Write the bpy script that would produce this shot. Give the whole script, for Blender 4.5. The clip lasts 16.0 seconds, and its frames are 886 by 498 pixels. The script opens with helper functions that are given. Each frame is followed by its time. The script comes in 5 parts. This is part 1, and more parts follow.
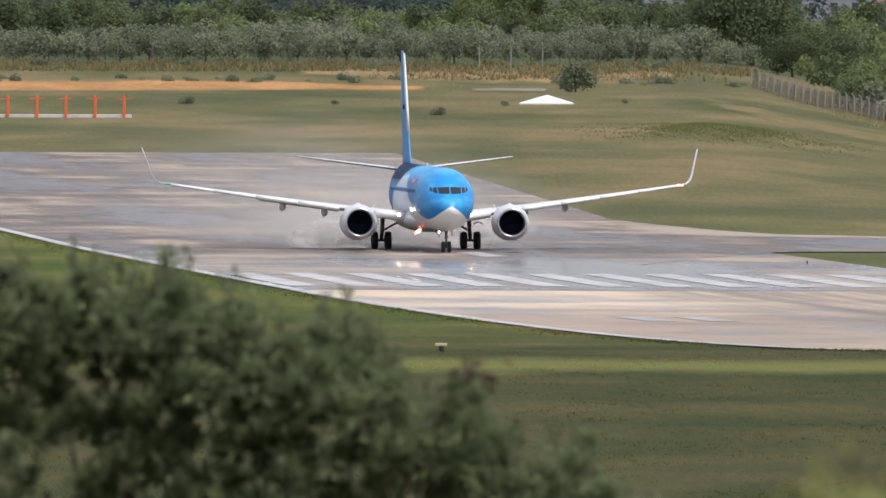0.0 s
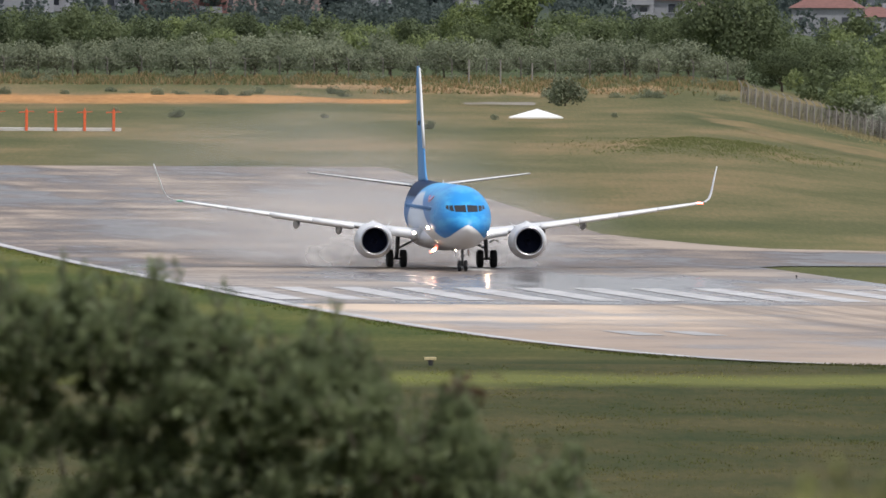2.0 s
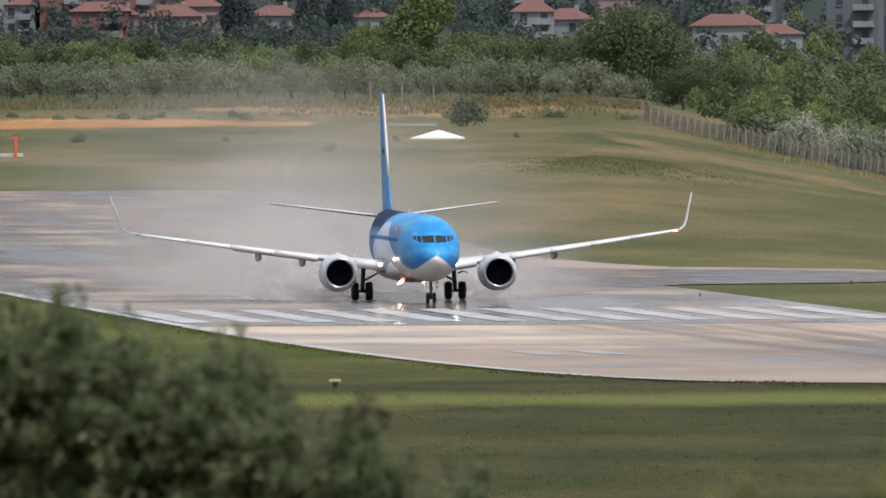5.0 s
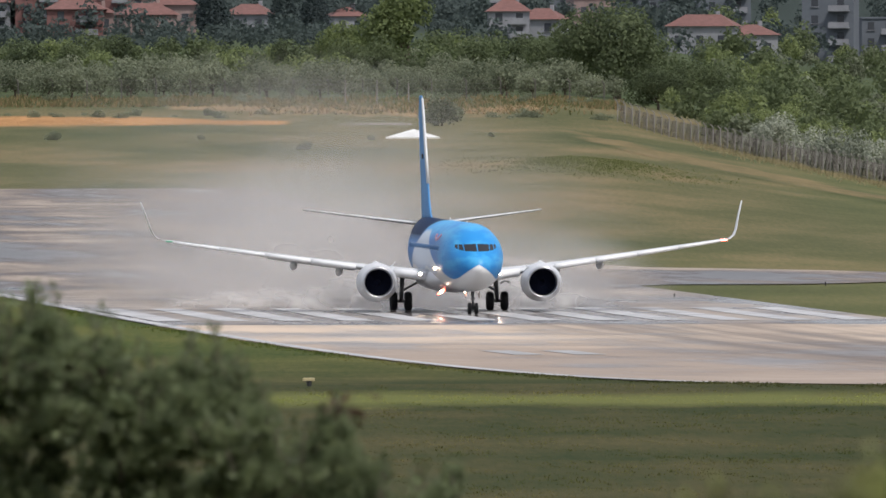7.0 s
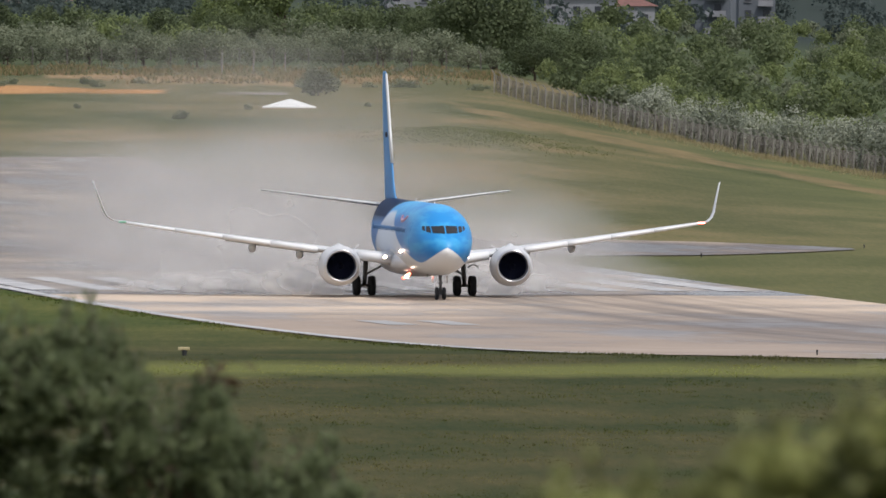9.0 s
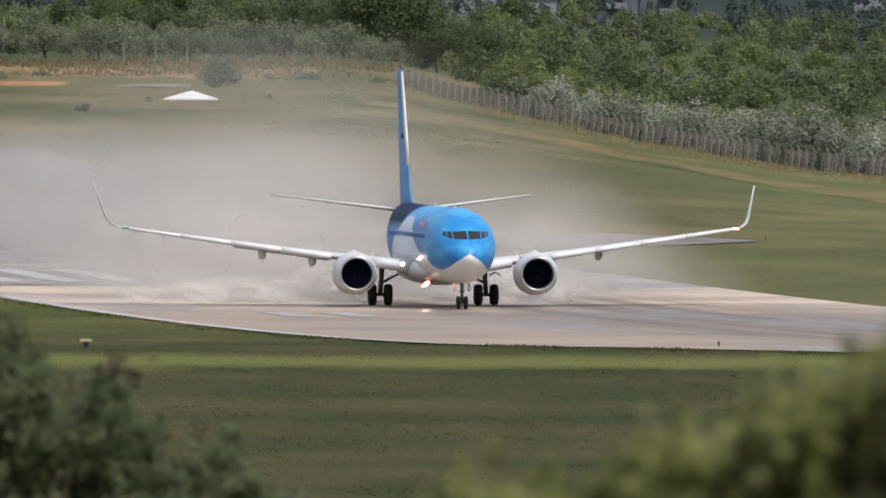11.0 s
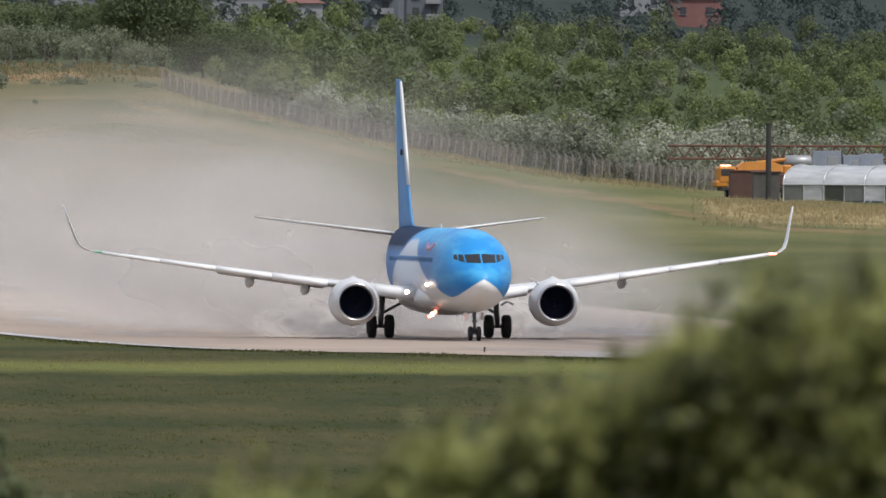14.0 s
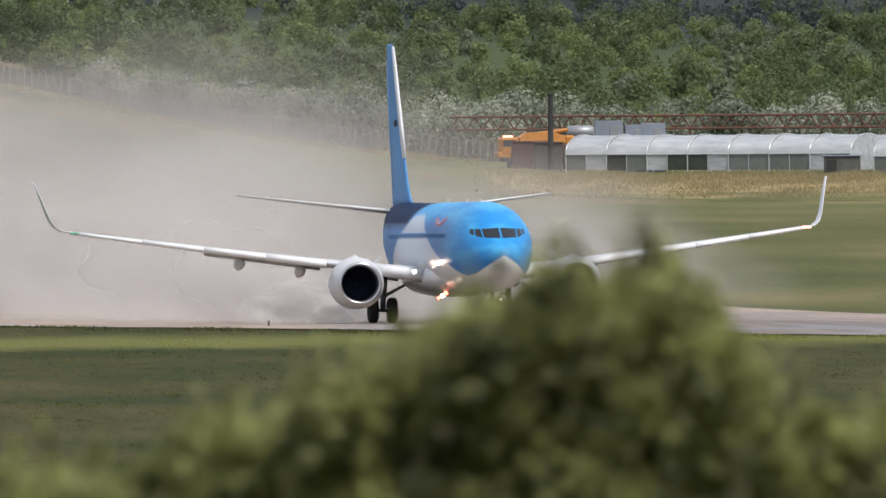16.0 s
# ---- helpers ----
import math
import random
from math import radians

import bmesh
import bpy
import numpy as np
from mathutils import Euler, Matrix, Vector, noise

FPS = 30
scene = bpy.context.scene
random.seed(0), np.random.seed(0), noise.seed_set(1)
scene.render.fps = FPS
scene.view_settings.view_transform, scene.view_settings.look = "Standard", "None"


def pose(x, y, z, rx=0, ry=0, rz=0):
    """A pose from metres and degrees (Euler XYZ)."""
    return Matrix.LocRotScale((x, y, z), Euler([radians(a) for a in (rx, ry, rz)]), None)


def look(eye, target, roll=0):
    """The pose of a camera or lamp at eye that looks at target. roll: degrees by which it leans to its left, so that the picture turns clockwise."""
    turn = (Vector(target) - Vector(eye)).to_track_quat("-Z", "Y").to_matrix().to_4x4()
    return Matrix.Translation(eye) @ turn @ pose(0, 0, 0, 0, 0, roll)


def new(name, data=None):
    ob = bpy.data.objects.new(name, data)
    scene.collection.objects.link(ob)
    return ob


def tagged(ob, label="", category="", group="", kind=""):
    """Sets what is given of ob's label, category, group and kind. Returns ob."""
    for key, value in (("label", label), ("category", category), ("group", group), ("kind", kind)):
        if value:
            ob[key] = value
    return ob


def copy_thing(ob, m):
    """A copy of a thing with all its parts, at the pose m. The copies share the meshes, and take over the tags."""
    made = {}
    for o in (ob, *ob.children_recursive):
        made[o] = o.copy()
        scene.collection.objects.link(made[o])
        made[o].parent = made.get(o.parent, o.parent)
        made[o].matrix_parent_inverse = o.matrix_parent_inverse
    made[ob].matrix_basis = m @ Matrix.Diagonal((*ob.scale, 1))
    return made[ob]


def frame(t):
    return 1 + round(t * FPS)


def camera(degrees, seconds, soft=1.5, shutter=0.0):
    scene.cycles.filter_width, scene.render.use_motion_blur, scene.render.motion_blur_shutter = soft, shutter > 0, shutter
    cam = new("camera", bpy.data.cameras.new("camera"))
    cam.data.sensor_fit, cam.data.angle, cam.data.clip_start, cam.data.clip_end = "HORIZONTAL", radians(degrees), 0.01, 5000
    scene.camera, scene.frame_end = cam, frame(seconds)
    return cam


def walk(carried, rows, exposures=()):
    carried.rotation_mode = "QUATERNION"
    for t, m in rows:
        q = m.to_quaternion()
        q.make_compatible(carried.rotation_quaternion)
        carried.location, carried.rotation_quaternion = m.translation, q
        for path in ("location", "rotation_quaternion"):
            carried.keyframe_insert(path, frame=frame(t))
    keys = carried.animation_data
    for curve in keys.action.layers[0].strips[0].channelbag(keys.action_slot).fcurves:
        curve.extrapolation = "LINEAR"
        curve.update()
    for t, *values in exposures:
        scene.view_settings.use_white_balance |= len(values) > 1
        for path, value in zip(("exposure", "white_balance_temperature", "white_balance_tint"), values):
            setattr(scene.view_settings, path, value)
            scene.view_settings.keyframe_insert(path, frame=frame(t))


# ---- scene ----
# A telephoto view from a hillock over a runway: the camera stands and pans after an airliner.
EYE = (0.0, 0.0, 13.13)
FOCAL = 40142.0          # focal length over one 1568th of the picture's width
LEVEL = -263.4           # the horizon's row in the pan chart below
cam = camera(2 * math.degrees(math.atan(784 / FOCAL)), 16.0, soft=1.6)
cam.data.dof.use_dof = True
cam.data.dof.focus_distance = 1250.0
cam.data.dof.aperture_fstop = 45.0


def aim(pan, tilt, roll):
    """The pose that looks along the chart's column pan and row tilt."""
    return look(EYE, (EYE[0] + pan / FOCAL * 1000, 1000, EYE[2] - (tilt - LEVEL) / FOCAL * 1000), roll)


PAN = [(0.0, 2.9, 58.0, 0.18), (0.5, 3.6, 47.6, 0.06), (1.0, 23.1, 3.9, 0.07), (1.5, 0.0, 0.0, 0.28),
       (2.0, 21.6, 33.3, 0.27), (2.5, 40.3, 21.1, 0.15), (3.0, 43.2, -1.3, -0.08), (3.5, 81.4, -4.6, -0.08),
       (4.0, 109.6, -30.1, -0.3), (4.2, 162.4, -18.7, -0.44), (4.7, 182.0, -8.0, -0.4), (5.4, 203.0, 4.0, -0.34),
       (6.0, 218.0, 12.0, -0.3), (6.3, 226.0, 11.8, -0.28), (6.5, 243.9, -15.4, -0.24), (7.0, 238.3, -3.0, -0.13),
       (7.5, 240.5, 5.1, 0.1), (8.0, 316.9, 39.8, 0.06), (8.5, 388.2, 13.5, 0.06), (9.0, 458.0, 50.0, 0.14),
       (9.2, 490.2, 33.1, 0.11), (9.7, 530.0, 38.0, 0.12), (10.5, 592.0, 54.0, 0.13), (11.0, 632.0, 64.0, 0.14),
       (11.3, 655.9, 66.4, 0.14), (11.5, 678.1, 83.3, 0.15), (12.0, 738.8, 80.7, 0.09), (12.5, 789.6, 104.6, 0.15),
       (13.0, 855.5, 74.5, 0.36), (13.5, 922.1, 98.0, 0.24), (14.0, 1046.6, 53.4, 0.21), (14.5, 1123.1, 61.5, -0.02),
       (15.0, 1185.5, 91.2, -0.46), (15.5, 1315.7, 98.2, -0.45), (16.0, 1430.4, 102.2, -0.42)]
walk(cam, [(t, aim(p, q, r)) for t, p, q, r in PAN],
     exposures=[(0.0, 0.17), (2.0, 0.13), (4.0, 0.06), (7.0, -0.03), (9.0, -0.08), (12.0, -0.06), (14.0, 0.0), (16.0, 0.07)])

# ---- light ----
SUN_ELEVATION, SUN_AZIMUTH = radians(56), radians(140)   # compass angle from +y, clockwise: behind the camera, to its right
world = bpy.data.worlds.new("sky")
scene.world = world
world.use_nodes = True
wn = world.node_tree.nodes
sky = wn.new("ShaderNodeTexSky")
sky.sky_type, sky.sun_disc = "NISHITA", False
sky.sun_elevation, sky.sun_rotation = SUN_ELEVATION, SUN_AZIMUTH
sky.air_density, sky.dust_density = 1.0, 3.0
veil = wn.new("ShaderNodeMix")       # thin white overcast over the whole sky
veil.data_type = "RGBA"
veil.inputs[0].default_value = 0.62
veil.inputs[7].default_value = (6.3, 6.5, 7.25, 1)
world.node_tree.links.new(sky.outputs[0], veil.inputs[6])
world.node_tree.links.new(veil.outputs[2], wn["Background"].inputs[0])
wn["Background"].inputs[1].default_value = 0.115
sun_data = bpy.data.lights.new("sun", "SUN")
sun_data.energy, sun_data.angle, sun_data.color = 2.7, radians(4.0), (1.0, 0.965, 0.935)
sun = new("sun", sun_data)
sx = math.sin(SUN_AZIMUTH) * math.cos(SUN_ELEVATION)
sy = math.cos(SUN_AZIMUTH) * math.cos(SUN_ELEVATION)
sun.matrix_world = look((0, 0, 60), (-sx * 100, -sy * 100, 60 - math.sin(SUN_ELEVATION) * 100))


# ---- materials ----
def nodes_of(name):
    m = bpy.data.materials.new(name)
    m.use_nodes = True
    return m, m.node_tree.nodes, m.node_tree.links


def math_node(nt, op, a, b=None):
    n = nt.nodes.new("ShaderNodeMath")
    n.operation = op
    for i, v in enumerate((a, b)):
        if v is None:
            continue
        if isinstance(v, (int, float)):
            n.inputs[i].default_value = v
        else:
            nt.links.new(v, n.inputs[i])
    return n.outputs[0]


def ramp(nt, fac, stops):
    n = nt.nodes.new("ShaderNodeValToRGB")
    while len(n.color_ramp.elements) < len(stops):
        n.color_ramp.elements.new(0.5)
    for e, (p, c) in zip(n.color_ramp.elements, stops):
        e.position, e.color = p, (*c, 1) if len(c) == 3 else c
    nt.links.new(fac, n.inputs[0])
    return n.outputs[0]


def noise_at(nt, vector, scale, detail=4.0, rough=0.55):
    n = nt.nodes.new("ShaderNodeTexNoise")
    n.inputs["Scale"].default_value, n.inputs["Detail"].default_value, n.inputs["Roughness"].default_value = scale, detail, rough
    nt.links.new(vector, n.inputs["Vector"])
    return n.outputs["Fac"]


def scaled(nt, vector, s, rz=0.0):
    n = nt.nodes.new("ShaderNodeMapping")
    n.inputs["Scale"].default_value = s
    n.inputs["Rotation"].default_value = (0, 0, rz)
    nt.links.new(vector, n.inputs[0])
    return n.outputs[0]


def mix(nt, fac, a, b, mode="MIX"):
    n = nt.nodes.new("ShaderNodeMix")
    n.data_type, n.blend_type = "RGBA", mode
    for k, v in ((0, fac), (6, a), (7, b)):
        if isinstance(v, (int, float)):
            n.inputs[k].default_value = v
        elif isinstance(v, tuple):
            n.inputs[k].default_value = (*v, 1)
        else:
            nt.links.new(v, n.inputs[k])
    return n.outputs[2]


def plain(name, colour, rough=0.6, metal=0.0, vary=0.25, scale=3.0, bump=0.0, island=0.0, coat=0.0):
    """A paint, metal or stone with soft stains at two scales."""
    m, nd, ln = nodes_of(name)
    nt, b = m.node_tree, nd["Principled BSDF"]
    co = nd.new("ShaderNodeTexCoord").outputs["Object"]
    a = noise_at(nt, co, scale)
    c = noise_at(nt, co, scale * 7)
    f = math_node(nt, "ADD", math_node(nt, "MULTIPLY", a, 0.7), math_node(nt, "MULTIPLY", c, 0.3))
    if island:
        g = nd.new("ShaderNodeNewGeometry").outputs["Random Per Island"]
        f = math_node(nt, "ADD", math_node(nt, "MULTIPLY", f, 1 - island), math_node(nt, "MULTIPLY", g, island))
    lo, hi = (tuple(x * (1 - vary) for x in colour), tuple(min(1, x * (1 + vary)) for x in colour))
    ln.new(ramp(nt, f, [(0.25, lo), (0.75, hi)]), b.inputs["Base Color"])
    b.inputs["Roughness"].default_value, b.inputs["Metallic"].default_value = rough, metal
    b.inputs["Coat Weight"].default_value = coat
    if bump:
        bn = nd.new("ShaderNodeBump")
        bn.inputs["Strength"].default_value, bn.inputs["Distance"].default_value = bump, 0.02
        ln.new(c, bn.inputs["Height"])
        ln.new(bn.outputs[0], b.inputs["Normal"])
    return m


def glow(name, colour, strength):
    m, nd, ln = nodes_of(name)
    b = nd["Principled BSDF"]
    b.inputs["Emission Color"].default_value = (*colour, 1)
    b.inputs["Emission Strength"].default_value = strength
    return m


def foliage(name, dark, light, gloss=0.5, through_light=0.5, clump=0.5, span=(0.32, 0.80)):
    """Leaves: the colour differs from leaf to leaf and from tree to tree."""
    m, nd, ln = nodes_of(name)
    nt, b = m.node_tree, nd["Principled BSDF"]
    g = nd.new("ShaderNodeNewGeometry")
    o = nd.new("ShaderNodeObjectInfo").outputs["Random"]
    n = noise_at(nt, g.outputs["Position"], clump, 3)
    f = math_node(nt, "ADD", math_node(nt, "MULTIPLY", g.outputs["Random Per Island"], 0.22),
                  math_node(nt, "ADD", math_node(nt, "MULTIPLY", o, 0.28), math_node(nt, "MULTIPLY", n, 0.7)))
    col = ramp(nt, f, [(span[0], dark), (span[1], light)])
    ln.new(col, b.inputs["Base Color"])
    b.inputs["Roughness"].default_value = gloss
    t = nd.new("ShaderNodeBsdfTranslucent")
    ln.new(col, t.inputs[0])
    s = nd.new("ShaderNodeMixShader")
    s.inputs[0].default_value = through_light
    ln.new(b.outputs[0], s.inputs[1])
    ln.new(t.outputs[0], s.inputs[2])
    ln.new(s.outputs[0], nd["Material Output"].inputs[0])
    return m


# ---- terrain ----
RUN_TURN = 0.0907        # the runway's lean in plan


def run_profile(y):
    """The runway's long, shallow sag."""
    u = (min(max(y, 985.0), 1450.0) - 1150.0) / 100
    return 0.2568 * u * u - 0.03325 * u ** 3


def lift(column):
    """How much of the far slope each bearing has: a hill on one side, flat land on the other."""
    return float(np.interp(column, (450, 550, 744, 974, 1234, 1500, 1800), (1, .95, .74, .46, .2, .05, -.06)))


def terrain(x, y):
    r = math.hypot(x, y)
    d = y if y > 200 else r
    column = FOCAL * x / y if y > 200 else (-900 if x < 0 else 2300)
    column = max(-900.0, min(2300.0, column))
    if d < 985:
        z = run_profile(985) + max(0.0, (450.0 - d) / 450.0) * 10.5
    else:
        z = run_profile(d) + (lift(column) * 0.0092 * (min(d, 2600.0) - 1450.0) if d > 1450 else 0.0)
    z += 0.62 * math.exp(-((column - 490) / 150) ** 2 - ((d - 2090) / 48) ** 2)      # a low knoll
    z += 0.35 * math.exp(-((column + 520) / 330) ** 2 - ((d - 2330) / 60) ** 2)
    if d > 2450:
        z += (d - 2450) * 0.010
    if d > 3850:
        z += (d - 3850) * 0.028
    return z




def left_edge(y):
    return -9.7 + (1300 - y) * RUN_TURN


def right_edge(y):
    return 34.8 + (1300 - y) * 0.098 if y < 1500 else 15.2 - (y - 1500) * 0.045


def mesh_ob(name, verts, faces, material, smooth=False, parent=None):
    me = bpy.data.meshes.new(name)
    me.from_pydata([tuple(v) for v in verts], [], [tuple(f) for f in faces])
    me.materials.append(material)
    if smooth:
        me.polygons.foreach_set("use_smooth", [True] * len(me.polygons))
    me.update()
    ob = new(name, me)
    if parent:
        ob.parent = parent
    return ob


def part(name, bm, material, parent, label="", smooth=False):
    """Links a bmesh as one mesh object under a thing or a part."""
    me = bpy.data.meshes.new(name)
    bmesh.ops.recalc_face_normals(bm, faces=bm.faces)
    bm.to_mesh(me)
    bm.free()
    me.materials.append(material)
    if smooth:
        me.polygons.foreach_set("use_smooth", [True] * len(me.polygons))
    ob = new(name, me)
    ob.parent = parent
    if label:
        tagged(ob, label)
    return ob


def box(bm, cx, cy, cz, sx_, sy_, sz_, bevel=0.0, m=None):
    r = bmesh.ops.create_cube(bm, size=1.0, matrix=(m or Matrix()) @ Matrix.Translation((cx, cy, cz)) @ Matrix.Diagonal((sx_, sy_, sz_, 1)))
    if bevel:
        es = list({e for v in r["verts"] for e in v.link_edges})
        bmesh.ops.bevel(bm, geom=es, offset=bevel, segments=1, affect="EDGES")
    return bm


def rod(bm, a, b, r0, r1=None, n=8):
    """A round bar from a to b."""
    a, b = Vector(a), Vector(b)
    m = Matrix.Translation((a + b) / 2) @ (b - a).to_track_quat("Z", "Y").to_matrix().to_4x4()
    bmesh.ops.create_cone(bm, cap_ends=True, segments=n, radius1=r0, radius2=r0 if r1 is None else r1, depth=(b - a).length, matrix=m)
    return bm


def lathe(bm, profile, centre, axis="y", n=32, squash=1.0):
    """Turns a profile of (along, radius) round an axis through centre."""
    rings = []
    cx, cy, cz = centre
    for s, r in profile:
        ring = []
        for i in range(n):
            a = 2 * math.pi * i / n
            u, w = r * math.cos(a), r * math.sin(a)
            if w < 0:
                w *= squash
            ring.append(bm.verts.new((cx + u, cy + s, cz + w) if axis == "y" else (cx + s, cy + u, cz + w) if axis == "x" else (cx + u, cy + w, cz + s)))
        rings.append(ring)
    for p, q in zip(rings, rings[1:]):
        for i in range(n):
            bm.faces.new((p[i], p[(i + 1) % n], q[(i + 1) % n], q[i]))
    return bm


def field_colour(nt):
    """The airfield's grass by place: mown bands, patches and tufts, greener on one side, straw on the far slope."""
    nd, ln = nt.nodes, nt.links
    pos = nd.new("ShaderNodeNewGeometry").outputs["Position"]
    sep = nd.new("ShaderNodeSeparateXYZ")
    ln.new(pos, sep.inputs[0])
    band = noise_at(nt, scaled(nt, pos, (0.008, 0.030, 0)), 1.0, 3, 0.5)
    patch = noise_at(nt, scaled(nt, pos, (0.09, 0.012, 0)), 1.0, 6, 0.65)
    tuft = noise_at(nt, scaled(nt, pos, (2.6, 0.11, 0)), 1.0, 5, 0.7)
    f = math_node(nt, "ADD", math_node(nt, "MULTIPLY", band, 0.28), math_node(nt, "ADD", math_node(nt, "MULTIPLY", patch, 0.48), math_node(nt, "MULTIPLY", tuft, 0.24)))
    wide = noise_at(nt, scaled(nt, pos, (0.030, 0.0075, 0)), 1.0, 3, 0.5)
    spot = noise_at(nt, scaled(nt, pos, (0.10, 0.016, 0)), 1.0, 4, 0.55)
    g = math_node(nt, "ADD", math_node(nt, "MULTIPLY", wide, 0.48), math_node(nt, "ADD", math_node(nt, "MULTIPLY", spot, 0.30), math_node(nt, "MULTIPLY", tuft, 0.22)))
    near = ramp(nt, f, [(0.38, (0.021, 0.034, 0.008)), (0.46, (0.041, 0.047, 0.014)), (0.53, (0.062, 0.059, 0.021)), (0.62, (0.096, 0.081, 0.033))])
    green = ramp(nt, g, [(0.38, (0.080, 0.094, 0.036)), (0.47, (0.112, 0.120, 0.046)), (0.55, (0.152, 0.146, 0.060)), (0.64, (0.21, 0.18, 0.082))])
    straw = ramp(nt, g, [(0.38, (0.064, 0.078, 0.032)), (0.46, (0.098, 0.098, 0.042)), (0.53, (0.142, 0.124, 0.058)), (0.60, (0.205, 0.152, 0.078))])

    def blend(v, lo, hi):
        n = nd.new("ShaderNodeMapRange")
        n.inputs[1].default_value, n.inputs[2].default_value = lo, hi
        ln.new(v, n.inputs[0])
        return n.outputs[0]

    wob = math_node(nt, "ADD", sep.outputs[1], math_node(nt, "MULTIPLY", math_node(nt, "SUBTRACT", patch, 0.5), 60.0))
    far = mix(nt, blend(sep.outputs[0], 42.0, 62.0), straw, green)
    shorn = mix(nt, 1.0, green, (0.84, 0.84, 0.84), "MULTIPLY")
    far = mix(nt, blend(wob, 1480.0, 1660.0), shorn, far)
    strip_ = math_node(nt, "MULTIPLY", blend(wob, 908.0, 928.0), math_node(nt, "SUBTRACT", 1.0, blend(wob, 944.0, 964.0)))
    lush = mix(nt, 1.0, near, (1.55, 1.75, 1.25), "MULTIPLY")
    near = mix(nt, blend(wob, 1000.0, 1230.0), near, lush)
    near = mix(nt, math_node(nt, "MULTIPLY", strip_, 0.75), near, (0.150, 0.160, 0.044))
    lane = math_node(nt, "ADD", sep.outputs[0], math_node(nt, "MULTIPLY", sep.outputs[1], RUN_TURN))
    side = math_node(nt, "MULTIPLY", blend(lane, 112.0, 120.0), blend(sep.outputs[1], 1000.0, 1020.0))
    side = math_node(nt, "MAXIMUM", side, blend(sep.outputs[1], 1700.0, 1800.0))
    c = mix(nt, side, near, far)
    c = mix(nt, blend(wob, 2560.0, 2640.0), c, (0.066, 0.086, 0.038))
    # the farthest ground is blued to take in distance haze
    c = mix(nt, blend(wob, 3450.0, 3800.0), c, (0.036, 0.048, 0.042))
    return c, tuft


def ground_material():
    m, nd, ln = nodes_of("grass_ground")
    nt, b = m.node_tree, nd["Principled BSDF"]
    c, tuft = field_colour(nt)
    ln.new(c, b.inputs["Base Color"])
    b.inputs["Roughness"].default_value = 0.95
    b.inputs["Specular IOR Level"].default_value = 0.1
    bn = nd.new("ShaderNodeBump")
    bn.inputs["Strength"].default_value, bn.inputs["Distance"].default_value = 0.6, 0.15
    ln.new(tuft, bn.inputs["Height"])
    ln.new(bn.outputs[0], b.inputs["Normal"])
    return m


def blade_material(name, gain):
    """Grass blades in the field's colour raised by gain, each a little lighter or darker."""
    m, nd, ln = nodes_of(name)
    nt, b = m.node_tree, nd["Principled BSDF"]
    c, tuft = field_colour(nt)
    g = nd.new("ShaderNodeNewGeometry").outputs["Random Per Island"]
    # gain paints in the light that upright blades miss
    v = ramp(nt, g, [(0.0, (gain * 0.7,) * 3), (1.0, (gain * 1.4,) * 3)])
    c = mix(nt, 1.0, c, v, "MULTIPLY")
    ln.new(c, b.inputs["Base Color"])
    b.inputs["Roughness"].default_value = 0.9
    t = nd.new("ShaderNodeBsdfTranslucent")
    ln.new(c, t.inputs[0])
    s = nd.new("ShaderNodeMixShader")
    s.inputs[0].default_value = 0.5
    ln.new(b.outputs[0], s.inputs[1])
    ln.new(t.outputs[0], s.inputs[2])
    ln.new(s.outputs[0], nd["Material Output"].inputs[0])
    return m


def build_ground():
    fine = [radians(a) for a in np.arange(-2.0, 4.01, 0.05)]
    angles = [radians(a) for a in range(-180, -2, 8)] + fine + [radians(a) for a in range(6, 180, 8)]
    radii = [2, 20, 60, 120, 200, 300, 400, 500, 600, 700, 800, 880, 940] + list(np.arange(985, 1460, 15)) + \
        list(np.arange(1475, 2700, 22)) + [2800, 3000, 3300, 3600, 3850, 4100, 4400, 4700, 4950]
    verts, faces = [(0, 0, terrain(0, 0.1))], []
    for r in radii:
        for a in angles:
            x, y = r * math.sin(a), r * math.cos(a)
            verts.append((x, y, terrain(x, y)))
    n = len(angles)
    for i in range(n):
        faces.append((0, 1 + i, 1 + (i + 1) % n))
    for k in range(len(radii) - 1):
        for i in range(n):
            a, b_ = 1 + k * n + i, 1 + k * n + (i + 1) % n
            faces.append((a, a + n, b_ + n, b_))
    return tagged(mesh_ob("ground", verts, faces, ground_material(), True), "mown green and straw-yellow airfield grass over rolling land", "grass", kind="structure")


build_ground()


